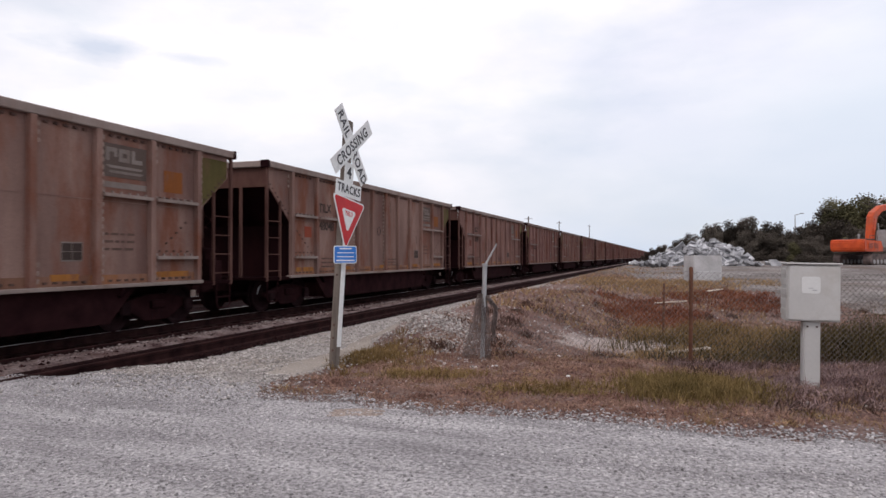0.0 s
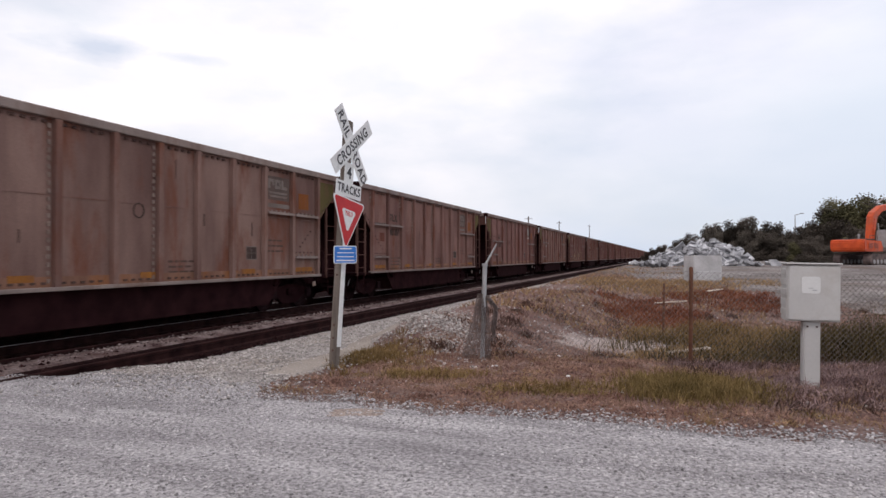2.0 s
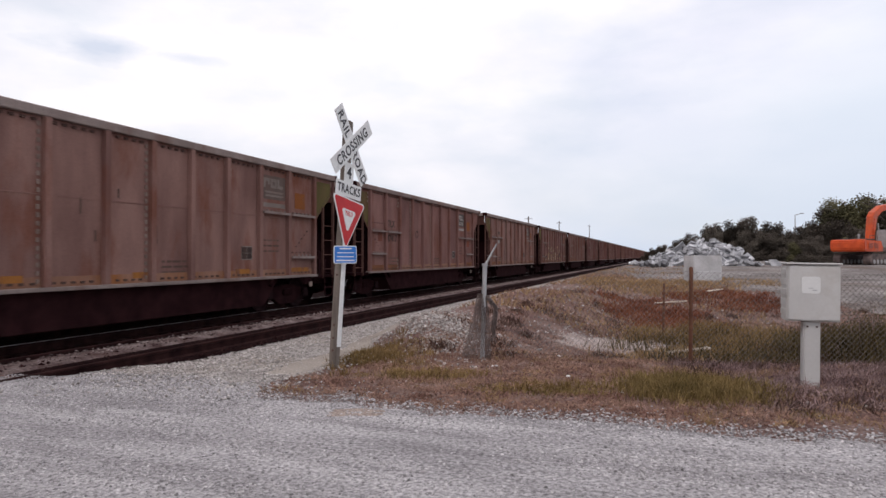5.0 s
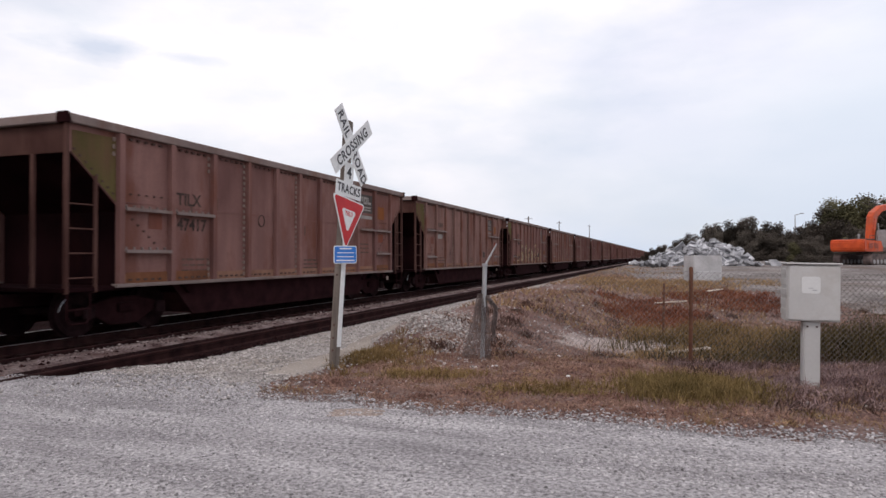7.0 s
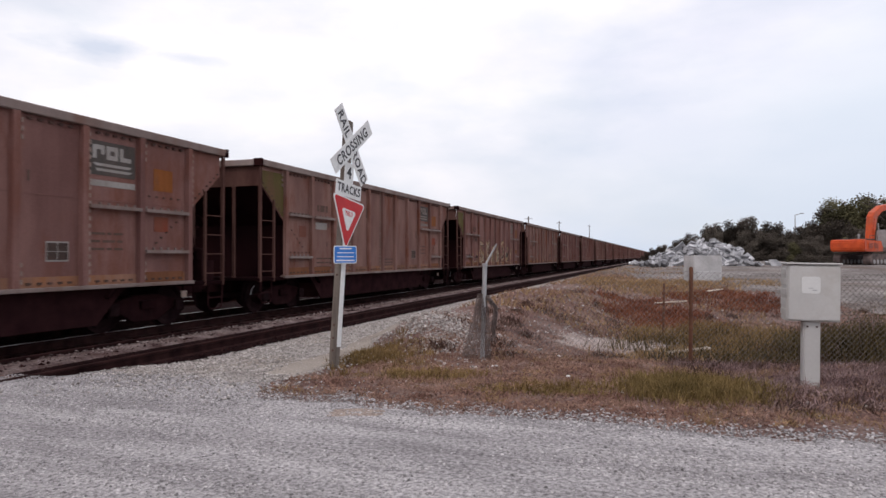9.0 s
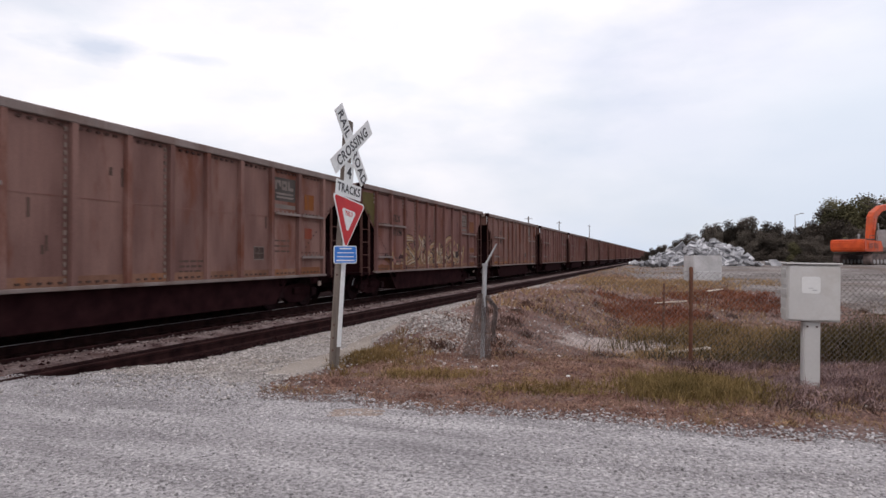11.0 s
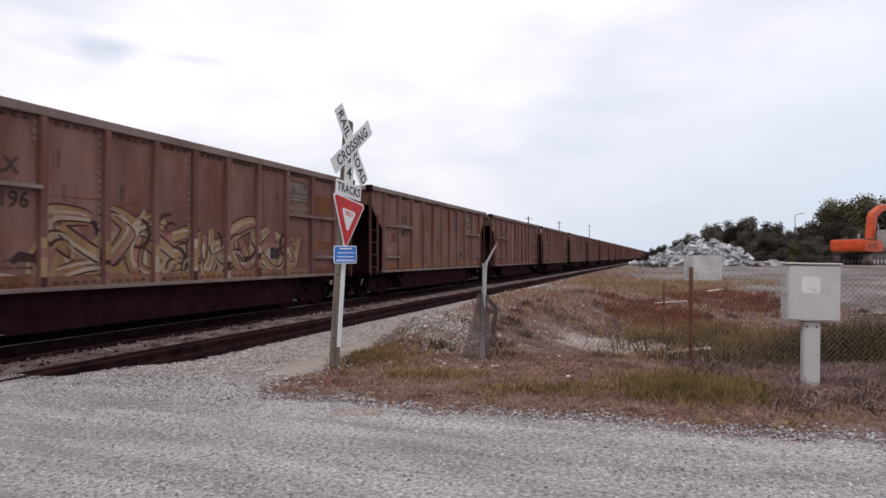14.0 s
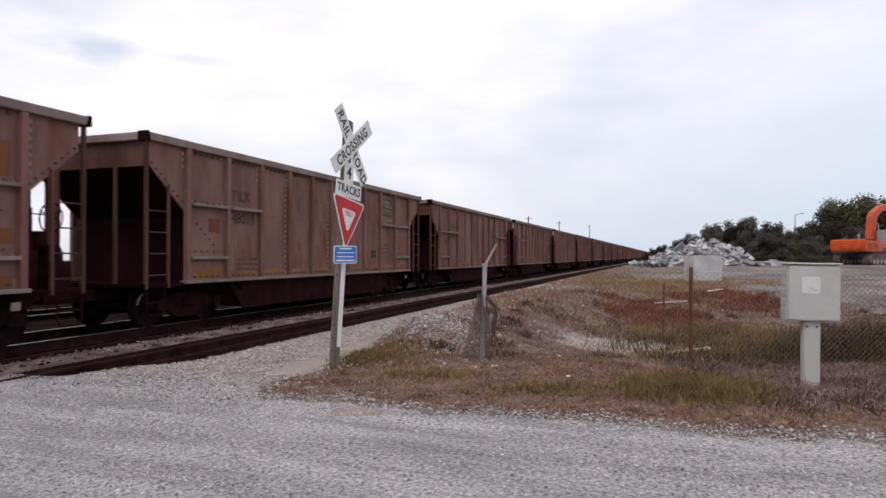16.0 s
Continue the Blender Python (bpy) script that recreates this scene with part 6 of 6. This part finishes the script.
def verge_mound(rng):
    """The mound of long green grass at the road's edge."""
    x, y = rng.gauss(2.85, 0.36), rng.gauss(7.4, 0.28)
    return (x, y) if verge_limits(x, y) > 0.12 else None


M["clod"] = material("brown_clod", (0.13, 0.068, 0.052), (0.30, 0.175, 0.135), 4.0, 0.95, 0.4, 50, island=0.5, spec=0.04)
scatter_stones("soil_clods", M["clod"], 11000, verge_crumbs, 0.008, 0.034, "crumbled brown clods and dead leaves on the verge", "soil", 9, 0.5, 0.3)
whole_yard = lambda r: yard(r, 9.6, 24, (-0.08, 0.75), 0.5, 3, -0.2)
grass("dry_grass", M["grass_dry"], 52000, clumped(verge, 420, 0.07, 61, 0.5), 0.03, 0.10, 0.0042, "low dead reddish-brown grass matted on the verge", 31, 2.6)
grass("straw_grass", M["grass_straw"], 9000, clumped(verge, 130, 0.08, 62), 0.03, 0.12, 0.0035, "thin straw-coloured grass on the verge", 32, 2.0)
grass("green_grass", M["grass_green"], 4500, clumped(verge_green, 80, 0.08, 63), 0.03, 0.11, 0.0045, "olive green grass tufts along the road's edge", 33, 1.5)
grass("green_mound_grass", M["grass_green"], 9000, verge_mound, 0.07, 0.24, 0.0045, "long olive grass heaped at the road's edge", 44, 1.1)
grass("olive_tufts", M["grass_olive"], 5000, clumped(verge_tufts, 70, 0.09, 70), 0.06, 0.17, 0.0045, "yellow-green grass tufts behind the sign", 45, 1.2)
grass("dead_stalks", M["stalk"], 15000, clumped(stalks_place, 150, 0.14, 71, 0.7), 0.04, 0.20, 0.004, "grey-brown dead stalks and trampled weeds round the box", 34, 2.4)
grass("dark_stalks", M["weed_dark"], 5000, clumped(stalks_place, 60, 0.16, 72, 0.9), 0.04, 0.2, 0.005, "dark dead weeds round the box", 46, 1.8)
grass("yard_dry_grass", M["grass_dry"], 42000, clumped(whole_yard, 420, 0.16, 64), 0.03, 0.12, 0.007, "dead brown grass in the hollow behind the fence", 35, 2.4)
grass("yard_red_grass", M["grass_red"], 17000, clumped(either(field(6.8, 20.5, 1.9, 3.6, 5), field(10.8, 24.0, 3.0, 4.0, 6)), 170, 0.22, 65), 0.08, 0.26, 0.010, "reddish dry grass across the yard", 36, 1.2)
grass("yard_straw_grass", M["grass_straw"], 14000, clumped(either(field(13.0, 31, 5, 4, 8), field(8.5, 29, 3.0, 5, 9), field(5.5, 12.6, 2.4, 1.5, 10)), 240, 0.3, 66), 0.08, 0.28, 0.011, "yellow straw grass at the back of the yard", 37, 1.2)
grass("yard_green_grass", M["grass_olive"], 12000, clumped(field(7.0, 14.6, 2.6, 4.0, 11), 200, 0.2, 67), 0.1, 0.4, 0.008, "olive green weeds in the yard", 38, 1.1)
grass("bank_grass", M["grass_straw"], 12000, berm_far, 0.06, 0.22, 0.014, "yellowish grass on the low bank beside the tracks", 39, 1.4)
grass("bank_dry_grass", M["grass_dry"], 14000, berm_far, 0.06, 0.22, 0.014, "brown dead grass on the low bank beside the tracks", 40, 1.4)
grass("dark_dead_weeds", M["weed_dark"], 9000, clumped(whole_yard, 110, 0.13, 68, 0.95), 0.06, 0.24, 0.006, "dark brown dead weeds in tufts across the yard", 43, 1.5)
grass("tall_weeds", M["weed_green"], 11000, right_weeds, 0.2, 0.9, 0.010, "tall dark green weeds behind the fence", 41, 0.8)
grass("purple_weeds", M["weed_dark"], 9000, clumped(right_weeds, 70, 0.16, 73, 0.8), 0.1, 0.45, 0.007, "dark dead weeds under the green ones", 47, 1.2)
grass("olive_weeds", M["weed_green"], 5000, clumped(mid_weeds, 60, 0.2, 69, 0.9), 0.1, 0.45, 0.008, "olive weeds behind the fence", 42, 0.9)


def weed_bush(x, y, w, h, leaves, seed):
    """A loose weed: thin stems, each with small leaves along it."""
    rng = random.Random(seed)
    bm = bmesh.new()
    verts, faces = [], []
    for i in range(26):
        a, r = rng.uniform(0, 6.3), rng.uniform(0.1, 1.0)
        foot = Vector((0.3 * w * r * math.cos(a), 0.3 * w * r * math.sin(a), -0.05))
        tip = Vector((w * r * math.cos(a), w * r * math.sin(a), h * rng.uniform(0.55, 1.0) * (1.15 - 0.4 * r)))
        tube(bm, foot, tip, 0.006, 0.003, n=4)
        for j in range(leaves):
            p = foot.lerp(tip, rng.uniform(0.25, 1.03)) + Vector((rng.gauss(0, 0.05), rng.gauss(0, 0.05), rng.gauss(0, 0.03)))
            u = Vector((rng.uniform(-1, 1), rng.uniform(-1, 1), rng.uniform(-0.4, 0.8))).normalized() * rng.uniform(0.02, 0.045)
            v = u.orthogonal().normalized() * 0.012
            b = len(verts)
            verts += [p, p + u * 0.5 + v, p + u, p + u * 0.5 - v]
            faces.append((b, b + 1, b + 2, b + 3))
    bush = new("weed_bush")
    bush.matrix_basis = pose(x, y, terrain(x, y))
    part("stems", bm, M["stalk"], bush)
    part("leaves", raw_mesh("leaves", verts, faces, M["weed_green"]), None, bush)["kind"] = "stuff"
    tagged(bush, "leggy dark green weed bush growing behind the fence", "bush", group="weeds behind the fence")


for n, (x, y, w, h) in enumerate(((6.75, 10.5, 0.5, 0.75), (7.3, 10.9, 0.6, 1.05), (7.9, 11.3, 0.7, 1.15), (6.6, 11.6, 0.5, 0.6), (8.4, 12.0, 0.7, 1.2))):
    weed_bush(x, y, w, h, 70, 300 + n)


def litter():
    rng = random.Random(77)
    for x, y, s in ((3.8, 6.75, 0.05), (5.42, 7.55, 0.06), (2.02, 7.35, 0.055), (1.85, 7.38, 0.035), (-0.45, 8.0, 0.035), (1.6, 8.3, 0.05), (4.3, 6.6, 0.03), (5.1, 6.7, 0.04), (0.7, 9.2, 0.04)):
        bm = bmesh.new()
        bmesh.ops.create_icosphere(bm, subdivisions=2, radius=0.5)
        for v in bm.verts:
            v.co *= 0.7 + 0.5 * noise.noise(v.co * 3 + Vector((x, y, 0)))
        bm.transform(Matrix.Diagonal((s * 1.6, s, s * 0.8, 1)))
        ob = part("crumpled_scrap", bm, M["white_scrap"])
        ob.matrix_basis = pose(x, y, terrain(x, y) + s * 0.3, 0, 0, rng.uniform(0, 360))
        tagged(ob, "crumpled white scrap of litter on the verge", "litter", group="litter on the verge")
    for x, y, l, a in ((7.9, 22.5, 1.1, -20), (10.9, 26.0, 0.8, 25), (5.0, 13.2, 0.9, 5)):
        bm = bmesh.new()
        box(bm, -l / 2, l / 2, -0.08, 0.08, -0.02, 0.02)
        bevelled(bm, 0.006)
        ob = part("plank", bm, M["plank"])
        ob.matrix_basis = pose(x, y, terrain(x, y) + 0.16, 0, -5, a)
        tagged(ob, "bleached plank lying in the dry grass", "plank", group="planks in the yard")
    for i in range(14):
        x, y = rng.uniform(3.6, 7.0), rng.uniform(6.7, 8.6)
        l = rng.uniform(0.25, 0.8)
        bm = bmesh.new()
        tube(bm, (-l / 2, 0, 0), (0, rng.uniform(-0.06, 0.06), 0.03), 0.008, 0.007, n=5)
        tube(bm, (0, 0, 0.03), (l / 2, rng.uniform(-0.1, 0.1), 0.0), 0.007, 0.003, n=5)
        ob = part("dead_branch", bm, M["stalk"])
        ob.matrix_basis = pose(x, y, terrain(x, y) + 0.03, 0, rng.uniform(-8, 8), rng.uniform(0, 360))
        tagged(ob, "dry grey-brown broken branch on the ground", "branch", group="branches by the box")


litter()

motions()
